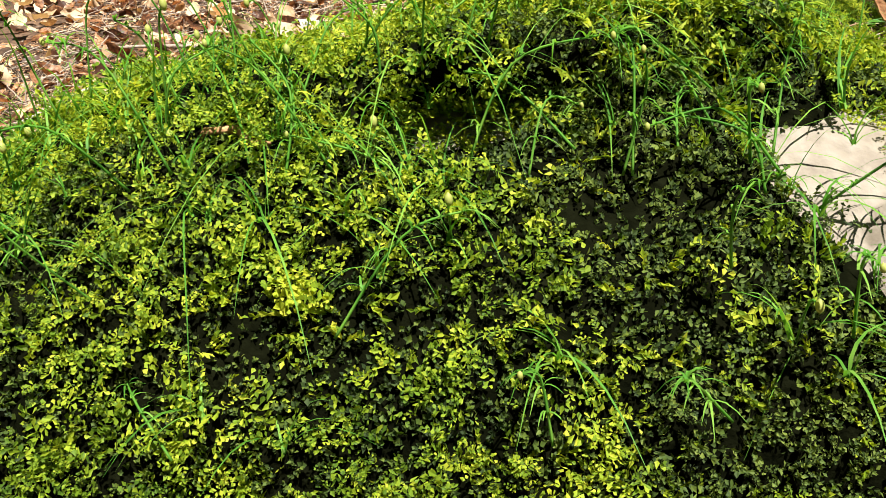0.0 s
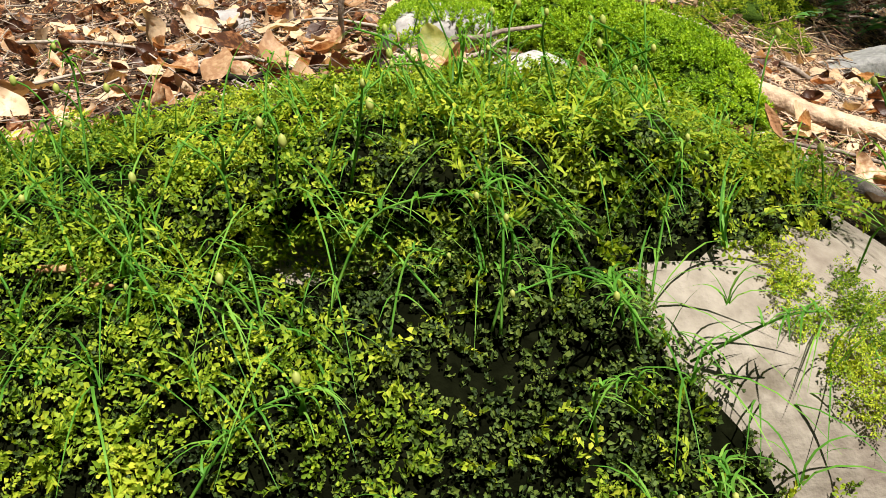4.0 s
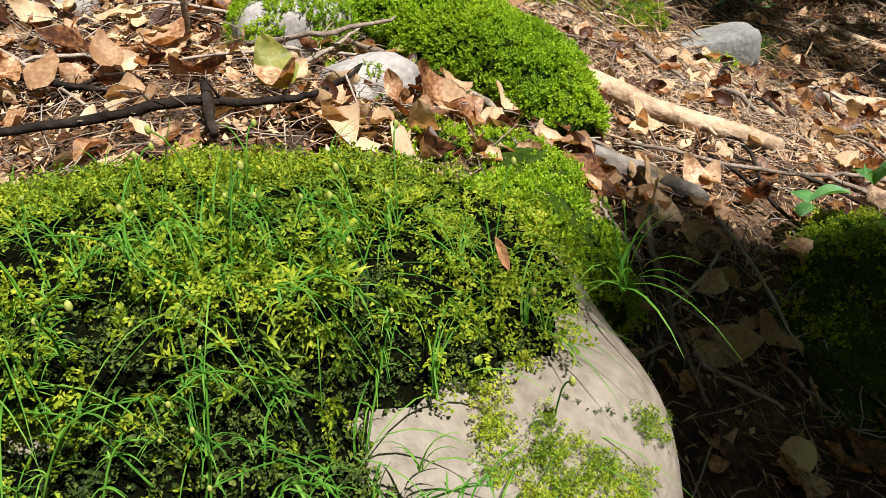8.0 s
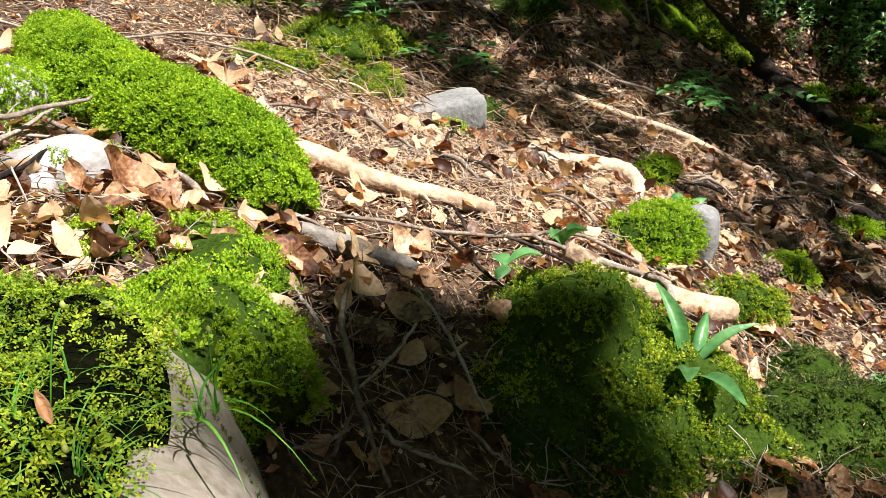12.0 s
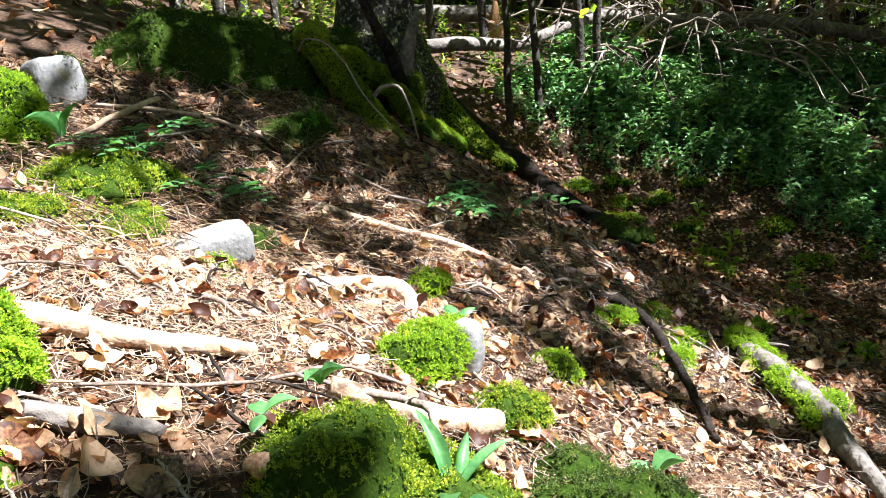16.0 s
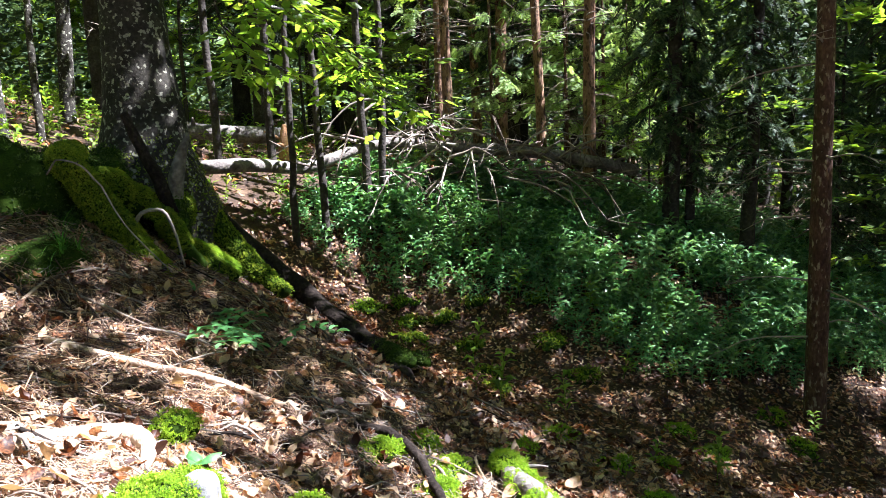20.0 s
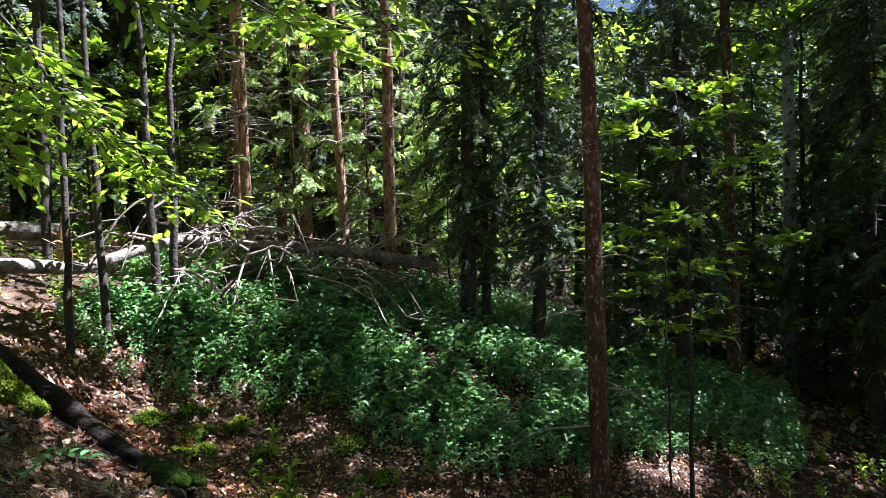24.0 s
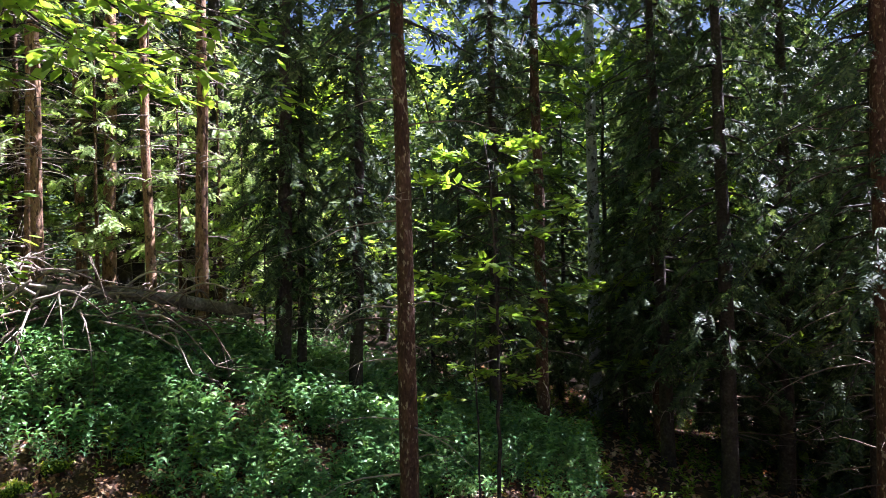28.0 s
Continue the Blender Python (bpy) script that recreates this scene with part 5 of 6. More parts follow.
mossy_lump("moss_mound", (2.16, 3.06, 0.50), (0.20, 0.12, 0.20), 5000, MOSS_DARK_SHADED, 208, "mossy earth face under the root ridge, darkened to its shade", -12, 0.9, bed=MOSS_FELT, rough=0.3, templates=FAR_MOSS, nu=40, nv=24)

# leafy limbs: low ones over the flat; unseen high ones added as slope shade
def leafy_limbs(tree, pairs, seed, bark, twigs=11, leaves=22, leaf=1.0, name="low_leaves", label="sunlit fresh green beech leaves", thick=0.02, first=4, spread=(0.3, 0.6)):
    bl, bp, bd = Shape(), [], []
    g = rs(seed)
    for start, end in pairs:
        s, e = np.array(start), np.array(end)
        main = bend([s, s * 0.5 + e * 0.5 + np.array([0, 0, 0.2]), e], 12, 0.02, g.randint(999))
        bl.add(*tube(main, np.linspace(thick, 0.003, 12), 6))
        for _ in range(twigs):
            k = g.randint(first, 12)
            d = (e - s) / np.linalg.norm(e - s) * g.uniform(0, 0.8) + g.normal(0, 0.6, 3) * np.array([1, 1, 0.15])
            l = g.uniform(*spread)
            tw = bend([main[k], main[k] + d * l * 0.5, main[k] + d * l + np.array([0, 0, -0.07])], 5, 0.01, g.randint(999))
            bl.add(*tube(tw, np.linspace(0.005, 0.001, 5), 4))
            s2 = g.uniform(0.1, 1.1, leaves)
            w = np.stack([np.interp(s2, np.linspace(0, 1, 5), tw[:, j]) for j in range(3)], -1)
            bp.append(w + g.normal(0, 0.05, w.shape) * np.array([1, 1, 0.4]))
            bd.append(d + g.normal(0, 0.6, w.shape) * np.array([1, 1, 0.4]) + np.array([0, 0, -0.15]))
    part("branchwork", bl, bark, tree, kind="stuff")
    bp, bd = np.concatenate(bp), np.concatenate(bd)
    part(name, scatter(BROAD, bp, along_frames(bd, g, 0.3), g.uniform(0.75, 1.3, len(bp)) * leaf, g), BEECH_LEAF, tree, label, smooth=False, kind="stuff")


LOW_LIMBS = [((3.0, 3.4, 2.6), (5.3, 2.6, 2.3)), ((3.0, 3.4, 2.3), (3.0, 4.9, 2.2)), ((3.0, 3.4, 2.6), (1.7, 4.3, 2.3)), ((3.0, 3.4, 2.5), (5.6, 1.7, 2.5)), ((3.0, 3.4, 2.8), (5.9, 2.3, 2.7)), ((3.0, 3.4, 2.6), (5.6, 2.5, 2.3)), ((3.0, 3.4, 4.4), (2.3, 5.2, 4.8)), ((3.0, 3.4, 5.2), (1.2, 5.0, 6.0)), ((3.0, 3.4, 6.0), (2.0, 2.0, 7.2)), ((3.0, 3.4, 6.5), (3.4, 4.4, 8.2))]
LOW_LIMBS += [((3.0, 3.4, 2.3), (4.12, 3.29, 1.42)), ((3.0, 3.4, 2.2), (3.76, 3.34, 1.52)), ((3.0, 3.4, 1.9), (3.45, 3.26, 1.28)), ((3.0, 3.4, 2.4), (4.35, 3.6, 1.55)), ((4.05, 3.88, 1.75), (5.02, 3.41, 1.02)), ((4.05, 3.88, 1.8), (4.85, 3.55, 1.25)), ((4.05, 3.88, 1.8), (4.62, 3.62, 1.32)),
              ((3.05, 3.4, 3.0), (4.72, 1.56, 1.98)), ((3.05, 3.4, 2.8), (4.12, 1.98, 2.0)), ((3.05, 3.4, 2.6), (3.80, 2.30, 1.80)), ((3.05, 3.4, 2.8), (4.64, 2.12, 2.0)), ((3.05, 3.4, 2.9), (4.3, 1.75, 2.2))]
leafy_limbs(beech, LOW_LIMBS, 41, BEECH_BARK, 9, 10, leaf=1.3, first=7)
# limb ends lie sunward of the ground they are added to shade
HIGH_LIMBS = []
g = rs(43)
for k in range(19):
    x, y, h = g.uniform(1.1, 3.1), g.uniform(1.85, 2.7), g.uniform(4.0, 6.0)
    HIGH_LIMBS.append(((3.0, 3.4, h + 0.3), (x + SX * h, y + SY * h, h + 0.6)))
for k in range(14):
    x, y, h = g.uniform(2.2, 3.4), g.uniform(0.9, 2.0), g.uniform(4.6, 6.0)
    HIGH_LIMBS.append(((3.0, 3.4, h + 0.2), (x + SX * h, y + SY * h, h + 0.4)))
for k in range(18):
    x, y, h = g.uniform(3.2, 5.2), g.uniform(0.5, 2.0), g.uniform(3.6, 4.8)
    HIGH_LIMBS.append(((3.0, 3.4, h + 0.2), (x + SX * h, y + SY * h, h + 0.4)))
leafy_limbs(beech, HIGH_LIMBS, 44, BEECH_BARK, 9, 14, 1.5, "high_leaves", "added leaf layers high in the crown that cast shade")

# unseen beech added off the path; its long limbs shade hollow and lower slope
shade_beech = thing("beech_tree", (5.4, -4.8, gz(5.4, -4.8)), "unseen tall beech added beside the path for its shading limbs", "tree")
st = bend([(5.4, -4.8, gz(5.4, -4.8) - 0.3), (5.5, -4.6, 4), (5.6, -4.5, 12)], 24, 0.01, 3)
part("trunk", tube(st, np.linspace(0.19, 0.06, 24), 16, 5, 0.05, 4), BEECH_BARK, shade_beech)
SHADE_LIMBS = []
for k in range(11):
    x, y, h = g.uniform(0.60, 0.68), g.uniform(0.68, 0.80), g.uniform(7.0, 8.6)
    SHADE_LIMBS.append(((5.55, -4.5, h - 0.6), (x + SX * h, y + SY * h, h + 0.1)))
for k in range(16):
    x, y, h = g.uniform(2.9, 4.4), g.uniform(-0.2, 1.2), g.uniform(6.0, 8.5)
    SHADE_LIMBS.append(((5.55, -4.5, h - 0.6), (x + SX * h, y + SY * h, h + 0.1)))
# more unseen limbs, spread along the sun's line to shade the flat
FLAT_SHADE = []
for k in range(48):
    x, y, h = 4.75 + 0.45 * (k % 6) + g.uniform(-0.15, 0.15), 0.2 + 0.53 * (k // 6) + g.uniform(-0.2, 0.2), g.uniform(7.0, 8.6)
    if math.hypot(x - 5.68, y - 1.3) < 0.45:
        continue
    FLAT_SHADE.append(((5.55, -4.5, h - 0.6), (x + SX * (h + 0.5), y + SY * (h + 0.5), h)))
leafy_limbs(shade_beech, SHADE_LIMBS, 45, BEECH_BARK, 8, 22, 1.3, "crown", "added leaf layers high in the crown that cast shade", 0.03, 11, (0.10, 0.24))
leafy_limbs(shade_beech, FLAT_SHADE, 46, BEECH_BARK, 11, 14, 1.4, "crown_edge", "added leaf layers high in the crown that cast shade", 0.03, 9, (0.25, 0.65))

# tall trunks that can be told apart
near_spruce = stand(spruce_tree(9, 0.074, 3.4, 1.25, 51, "slender reddish spruce trunk with flaking bark", dead=26, branches=50, dead_to=4.0, dead_reach=0.7), 5.75, 0.62, 10)
# sun on these trunks comes partly from the lighter bark colour
lit_spruce = stand(spruce_tree(8.5, 0.075, 4.6, 0.95, 52, "spruce with sunlight painted into its orange bark, dead lower twigs", LIT_BARK, dead=80, branches=30, dead_to=4.4, dead_reach=0.8), 7.55, 2.97, 40)
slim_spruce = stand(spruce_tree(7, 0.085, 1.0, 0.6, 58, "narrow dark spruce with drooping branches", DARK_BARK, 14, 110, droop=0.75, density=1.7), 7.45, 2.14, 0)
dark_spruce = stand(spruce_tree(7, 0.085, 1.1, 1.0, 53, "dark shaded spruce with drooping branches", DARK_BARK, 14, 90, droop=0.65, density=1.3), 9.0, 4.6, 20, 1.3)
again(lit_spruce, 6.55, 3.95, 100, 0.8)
again(lit_spruce, 7.7, 3.55, 200, 0.8, "thin spruce with sunlight painted into its bark, dead twigs")
again(lit_spruce, 6.9, 4.3, 60, 0.7, "thin spruce with sunlight painted into its bark, dead twigs")
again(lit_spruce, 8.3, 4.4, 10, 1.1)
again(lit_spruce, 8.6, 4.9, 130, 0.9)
# young conifers made pale so they read as struck by sun
fir = spruce_tree(5.5, 0.05, 1.3, 1.5, 57, "young fir with full sun painted into its pale needles", SPRUCE_BARK, 10, 24, droop=0.25, density=0.85, needles=SUNLIT_NEEDLES, sprays=FIR_SPRAYS)
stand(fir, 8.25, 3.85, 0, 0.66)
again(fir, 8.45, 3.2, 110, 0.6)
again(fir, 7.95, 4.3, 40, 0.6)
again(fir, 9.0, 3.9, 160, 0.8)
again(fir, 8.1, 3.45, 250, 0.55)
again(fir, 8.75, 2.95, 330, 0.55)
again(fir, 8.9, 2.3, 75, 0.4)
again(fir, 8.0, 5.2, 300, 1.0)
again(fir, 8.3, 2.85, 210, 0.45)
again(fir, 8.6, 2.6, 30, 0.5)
again(dark_spruce, 8.8, 0.25, 250, 0.95)
again(slim_spruce, 7.8, 1.54, 33, 0.88, "slim dark spruce trunk behind the undergrowth")
again(slim_spruce, 7.55, 1.98, 100, 0.62, "thin dark spruce stem beside a larger one")
silver = spruce_tree(15, 0.10, 5.5, 1.4, 54, "pale silvery trunk among dark spruces", BIRCH_BARK, 20, 50, 5, 0.5, 0.8)
stand(silver, 11.6, -0.96, 0, 1.0)
stand(spruce_tree(10, 0.11, 2.6, 1.35, 55, "large dark spruce with long bare lower branches", SPRUCE_BARK, 30, 110, dead_to=4.5, droop=0.55, dead_reach=1.0), 7.1, -2.98, 0)
for x, y, yaw, s in [(9.7, 3.8, 140, 1.4), (10.2, 5.2, 260, 1.5), (8.9, 5.9, 80, 1.4), (10.9, 4.7, 310, 1.6), (7.8, 6.3, 45, 1.4), (8.6, 7.2, 165, 1.5), (6.6, 6.6, 230, 1.3), (7.2, 7.6, 300, 1.5), (5.2, 7.4, 100, 1.4), (3.8, 7.6, 10, 1.4)]:
    again(dark_spruce, x, y, yaw, s)
again(dark_spruce, 9.8, -1.7, 30, 1.1)
again(dark_spruce, 9.0, -2.2, 80, 1.2)
again(dark_spruce, 10.2, -3.1, 140, 1.3)
again(dark_spruce, 8.6, -3.5, 220, 1.15)
again(dark_spruce, 12.2, -2.0, 45, 1.3)
again(dark_spruce, 9.8, -4.6, 15, 1.2)
again(near_spruce, 9.3, -0.25, 70, 1.1, "shaded spruce trunk with dead twigs")
again(near_spruce, 10.6, -1.7, 150, 1.2, "shaded spruce trunk with dead twigs")

young = spruce_tree(4.5, 0.05, 0.15, 1.1, 56, "dense dark young spruce", DARK_BARK, 0, 90, droop=0.5, density=1.5)
stand(young, 12.6, -3.4, 0)
for x, y, yaw, s in [(11.2, -3.8, 120, 1.2), (11.7, -2.9, 300, 1.2), (12.9, -0.5, 80, 1.0), (10.2, -4.2, 10, 1.2), (12.4, -4.6, 250, 1.4), (11.0, -1.3, 160, 0.8), (13.6, -1.9, 220, 1.3), (9.9, -5.6, 270, 1.2), (10.6, 0.2, 140, 1.1), (11.4, 0.9, 30, 0.9), (8.6, 0.9, 77, 0.6)]:
    again(young, x, y, yaw, s)

# saplings on the flat and behind the beech
sap = stand(broadleaf_tree("sapling", 4.2, 0.032, 2.2, 0.9, 61, "thin crooked dark sapling", leaves=500, limbs=9, lean=(0.1, 0.05)), 4.55, 4.05, 0)
again(sap, 4.87, 4.02, 90, 1.1)
again(sap, 5.5, 4.12, 200, 1.35)
again(sap, 5.62, 4.05, 310, 1.2)
again(sap, 5.25, 5.0, 20, 1.4)
again(sap, 5.0, 5.4, 140, 1.3)
yellow_sap = stand(broadleaf_tree("maple_sapling", 3.1, 0.02, 1.6, 0.75, 62, "slim sapling with bright yellow-green sunlit leaves", leaves=900, limbs=14, leaf_size=1.25, lean=(0.0, 0.05), level=0.12), 6.44, 0.06, 0)
again(yellow_sap, 6.55, 0.22, 120, 0.62, "small bright green sapling")
bare_sap = stand(broadleaf_tree("sapling", 5.5, 0.055, 2.4, 0.8, 66, "lichen-grey young beech trunk behind the bank", BEECH_BARK, leaves=420, limbs=9, lean=(0.25, 0.0)), 2.45, 4.9, 0, 1.0)
again(bare_sap, 2.66, 4.72, 100, 0.85)
again(bare_sap, 2.98, 5.05, 200, 0.9)
again(bare_sap, 3.34, 5.25, 40, 0.6)
for x, y, yaw, s in [(1.5, 5.6, 50, 1.0), (1.9, 6.6, 250, 1.1), (4.2, 6.4, 300, 1.3), (3.0, 6.3, 150, 1.3)]:
    again(bare_sap, x, y, yaw, s)
bush = broadleaf_tree("beech_bush", 2.6, 0.03, 0.5, 1.1, 63, "leafy young beech in sunlight", leaves=2600, limbs=20, leaf_size=1.15)
stand(bush, 8.25, 2.6, 0, 0.6)
for x, y, yaw, s in [(10.6, 3.0, 200, 1.3), (6.9, 6.2, 60, 0.8), (5.9, 7.0, 10, 1.0), (7.4, 5.4, 200, 0.8), (8.6, 6.5, 200, 1.0), (6.6, 8.6, 100, 1.2), (3.6, 9.4, 300, 1.2), (9.6, 8.6, 20, 1.9), (2.6, 8.2, 130, 1.7), (10.8, -2.6, 0, 1.4), (11.9, -1.2, 140, 2.0)]:
    again(bush, x, y, yaw, s)

# tall trees, mostly out of view, added so their crowns shade the place
tall = broadleaf_tree("tall_beech", 17, 0.16, 6.5, 3.6, 64, "tall beech added for its high shading crown", BEECH_BARK, 5200, 34, 2.2, (0.2, 0.1), 0.35)
stand(tall, 8.1, 7.2, 0, 0.6)
for x, y, yaw, s in [(15.0, -6.5, 160, 1.0), (-5.5, 7.5, 30, 1.0), (-7, 2.5, 140, 1.0), (-4.5, -5.5, 220, 1.0), (-2.5, -9.5, 90, 1.0), (9.0, -8.0, 10, 1.0), (-6.5, 14.5, 75, 1.1)]:
    again(tall, x, y, yaw, s)
for x, y, yaw, s in [(10.9, 4.0, 130, 1.1), (15.5, 2.6, 190, 1.3), (11.6, 6.0, 290, 1.2), (13.5, -2.8, 60, 1.3), (12.0, -5.8, 100, 1.3), (15.0, 5.6, 140, 1.4), (16.5, -2.5, 180, 1.5), (17.5, 3.4, 200, 1.5), (-5, 5, 0, 1.1), (-2, -7, 60, 1.0), (6, -6, 100, 1.1), (9.0, 13.5, 10, 1.2), (12, 12, 200, 1.3)]:
    again(dark_spruce, x, y, yaw, s)

# far woods close the view
g = rs(71)
n = 30000
az, dist, hh = g.uniform(-0.6, 2.9, n), 10.5 + 19 * g.rand(n) ** 0.8, np.where(g.rand(n) < 0.4, g.rand(n) * 5, g.rand(n) * 15)
cx, cy = 0.5 + dist * np.sin(az), dist * np.cos(az)
hh = np.minimum(hh, np.maximum(2.5, 0.8 * (cy - 4)) + np.clip(cx - 11, 0, 9) * 4)
cz = ground_z(cx, cy) + hh
cluster = []
for _ in range(6):
    m, v = 13, []
    for _ in range(m):
        d = g.normal(0, 1, 3) * np.array([1, 1, 0.35]) + np.array([0, 0, -0.15])
        d /= np.linalg.norm(d)
        side = np.cross(d, np.array([0, 0, 1.0]) + g.normal(0, 0.4, 3))
        v += diamond(g.normal(0, 0.35, 3) * np.array([1, 1, 0.45]), d, side / np.linalg.norm(side), g.uniform(0.11, 0.2), g.uniform(0.06, 0.1), 0.03)
    cluster.append((np.array(v), np.arange(len(v)).reshape(-1, 4)))
keep = waves(np.stack([cx, cy, cz], -1) * 0.33, 4, 2) > -0.32 + 0.045 * np.clip(hh - 3, 0, 20)
conifer = g.rand(n) < np.where(az < 1.05, 0.84, np.where(az > 1.65, 0.92, np.where(waves(np.stack([cx, cy, cz], -1) * 0.22, 8, 2) > 0.3, 0.4, 0.95)))
for name, chosen, material, label in [("far_woods", keep & ~conifer, BEECH_LEAF, "distant green foliage filling the forest"), ("far_spruces", keep & conifer, SPRUCE, "distant dark conifer foliage up the slope")]:
    far = scatter(cluster, np.stack([cx, cy, cz], -1)[chosen], frames_from(np.tile([0, 0, 1.0], (int(chosen.sum()), 1)), g), g.uniform(0.7, 1.4, int(chosen.sum())) * (0.5 + dist[chosen] / 24), g)
    single(name, far, material, label, "woods", kind="stuff", at=(0, 0, 0), smooth=False)

ring = np.linspace(0, 2 * np.pi, 180, endpoint=False)
rx, ry = 46 * np.sin(ring), 46 * np.cos(ring)
top = 14 + 4 * waves(np.stack([rx, ry, rx * 0], -1) * 0.16, 3)
bv = np.concatenate([np.stack([rx, ry, np.full(180, -8.0)], -1), np.stack([rx * 1.05, ry * 1.05, top], -1)])
k = np.arange(180)
single("backdrop", (bv, np.stack([k, (k + 1) % 180, (k + 1) % 180 + 180, k + 180], -1)), WOODED_HILL, "distant dense green forest edge", "backdrop", kind="structure", at=(0, 0, 0))

# ---- fallen logs and brush ----
limb("fallen_log", [(4.7, 6.05, 1.02), (5.2, 5.7, 0.95), (5.7, 5.3, 0.88)], [0.075, 0.08, 0.075], LOG_BARK, "fallen grey trunk with bare snags in sun", 20, 12, 0.12, 41, 0.004, "log", snags=7)
limb("fallen_log", [(3.5, 4.6, 0.66), (4.3, 4.3, 0.66), (4.9, 4.25, 0.62), (5.5, 4.18, 0.74), (6.1, 4.05, 0.80)], [0.05, 0.052, 0.05, 0.042, 0.03], LOG_BARK, "long dark fallen trunk behind the saplings", 26, 12, 0.12, 42, 0.004, "log", snags=4)
limb("fallen_log", [(5.7, 4.2, 0.80), (6.3, 3.75, 0.70), (6.9, 3.2, 0.60), (7.35, 2.75, 0.47), (7.6, 2.5, 0.38)], [0.035, 0.045, 0.055, 0.06, 0.058], LOG_BARK, "grey fallen trunk above the undergrowth", 30, 14, 0.1, 43, 0.003, "log", snags=6)
limb("broken_stump", [(5.48, 5.08, 0.45), (5.49, 5.08, 0.75), (5.51, 5.09, 0.98)], [0.07, 0.06, 0.02], SCAR, "splintered orange broken stump", 12, 10, 0.35, 44, 0.003, "stump", snags=3)
brush = thing("brush_pile", (6.3, 3.7, gz(6.3, 3.7)), "tangled pile of dead grey branches", "brush")
g = rs(81)
for k in range(70):
    s = g.rand()
    p0 = np.array([5.5 + 1.7 * s, 4.05 - 1.15 * s, 0.0]) + g.normal(0, 0.18, 3) * np.array([1, 1, 0])
    p0[2] = gz(p0[0], p0[1]) + g.uniform(0.25, 0.95) * (1 - 0.4 * s)
    a = g.uniform(0, 6.28)
    d = np.array([math.cos(a), math.sin(a), g.normal(-0.15, 0.35)])
    l = g.uniform(0.35, 1.0)
    br = Shape()
    main = bend([p0, p0 + d * l * 0.5 + np.array([0, 0, 0.08]), p0 + d * l + np.array([0, 0, -0.15])], 9, 0.012, k)
    br.add(*tube(main, np.linspace(0.014, 0.004, 9), 5))
    for _ in range(5):
        i = g.randint(2, 9)
        e = d * 0.6 + g.normal(0, 0.6, 3)
        br.add(*tube(bend([main[i], main[i] + e * 0.12 * l, main[i] + e * 0.28 * l], 4), [0.006, 0.005, 0.003, 0.002], 4))
    part("dead_branch", br, TWIG, brush)

# ---- undergrowth on the flat ----
kit = rs(91)


def herb(g, height):
    """A leafy stem with pairs of pointed leaves."""
    out = Shape()
    lean_by = g.normal(0, 0.15, 2)
    top = np.array([lean_by[0], lean_by[1], 1.0]) * height
    out.add(*tube([(0, 0, 0), top * 0.5, top], [0.004, 0.003, 0.002], 3))
    for i in range(6):
        t = 0.3 + 0.7 * i / 5
        for k in range(2 if i < 5 else 3):
            a = i * 1.57 + k * math.pi + g.normal(0, 0.3)
            v, f = leaf_sheet(g, height * 0.34 * (1.15 - 0.4 * t), height * 0.15, -0.35, 0.3, 2, 2, 0.04)
            m = np.array(Matrix.Rotation(a, 3, "Z") @ Matrix.Rotation(g.uniform(0.0, 0.5), 3, "X"))
            out.add(v @ m.T + top * t, f)
    return out.arrays()


HERBS = [herb(kit, 0.33) for _ in range(8)]
g = rs(92)
hx, hy = g.uniform(4.2, 9.5, 9000), g.uniform(-0.8, 4.4, 9000)
edge = hx - np.interp(hy, [0, 0.8, 1.4, 2, 3.2, 3.9], [7.3, 5.95, 5.5, 5.3, 5.15, 4.5]) + 0.35 * waves(np.stack([hx, hy, hy * 0], -1) * 1.3, 6)
ok = (edge > 0) & (g.rand(9000) < np.clip(0.3 + edge * 1.2, 0.05, 1) * np.where(hx > 7.6, 0.6, 0.95)) & (waves(np.stack([hx, hy, hx * 0], -1) * 2.2, 9, 2) > -0.45) & ((hx - 6.9) * 0.6 + (hy - 3.5) < 0.35)
hx, hy = hx[ok][:4200], hy[ok][:4200]
hp = np.stack([hx, hy, ground_z(hx, hy) - 0.01], -1)
single("undergrowth", scatter(HERBS, hp, frames_from(np.tile([0, 0, 1.0], (len(hp), 1)), g, 0.12), g.uniform(0.35, 0.85, len(hp)) * (0.75 + 0.5 * np.clip(edge[ok][:4200], 0, 1)), g), HERB, "dense knee-high leafy green undergrowth", "undergrowth", kind="stuff", at=(0, 0, 0), smooth=False)
g = rs(93)
sx, sy = g.uniform(-4, 9, 1500), g.uniform(4.3, 9, 1500)
sx, sy = np.concatenate([sx, g.uniform(3.6, 6.0, 25), g.uniform(7, 14, 900)]), np.concatenate([sy, g.uniform(0.2, 3.6, 25), g.uniform(-6, 1, 900)])
sp = np.stack([sx, sy, ground_z(sx, sy) - 0.01], -1)
single("sparse_herbs", scatter(HERBS, sp, frames_from(np.tile([0, 0, 1.0], (len(sp), 1)), g, 0.15), g.uniform(0.25, 0.8, len(sp)), g), BEECH_LEAF, "scattered green herbs on the forest floor", "undergrowth", kind="stuff", at=(0, 0, 0), smooth=False)

# ---- leaf litter ----
kit = rs(95)
LITTER = [leaf_sheet(kit, 0.062, 0.042, kit.uniform(-0.3, 0.6), kit.uniform(-0.2, 0.7), 2, 4, 0.25) for _ in range(10)]
g = rs(96)


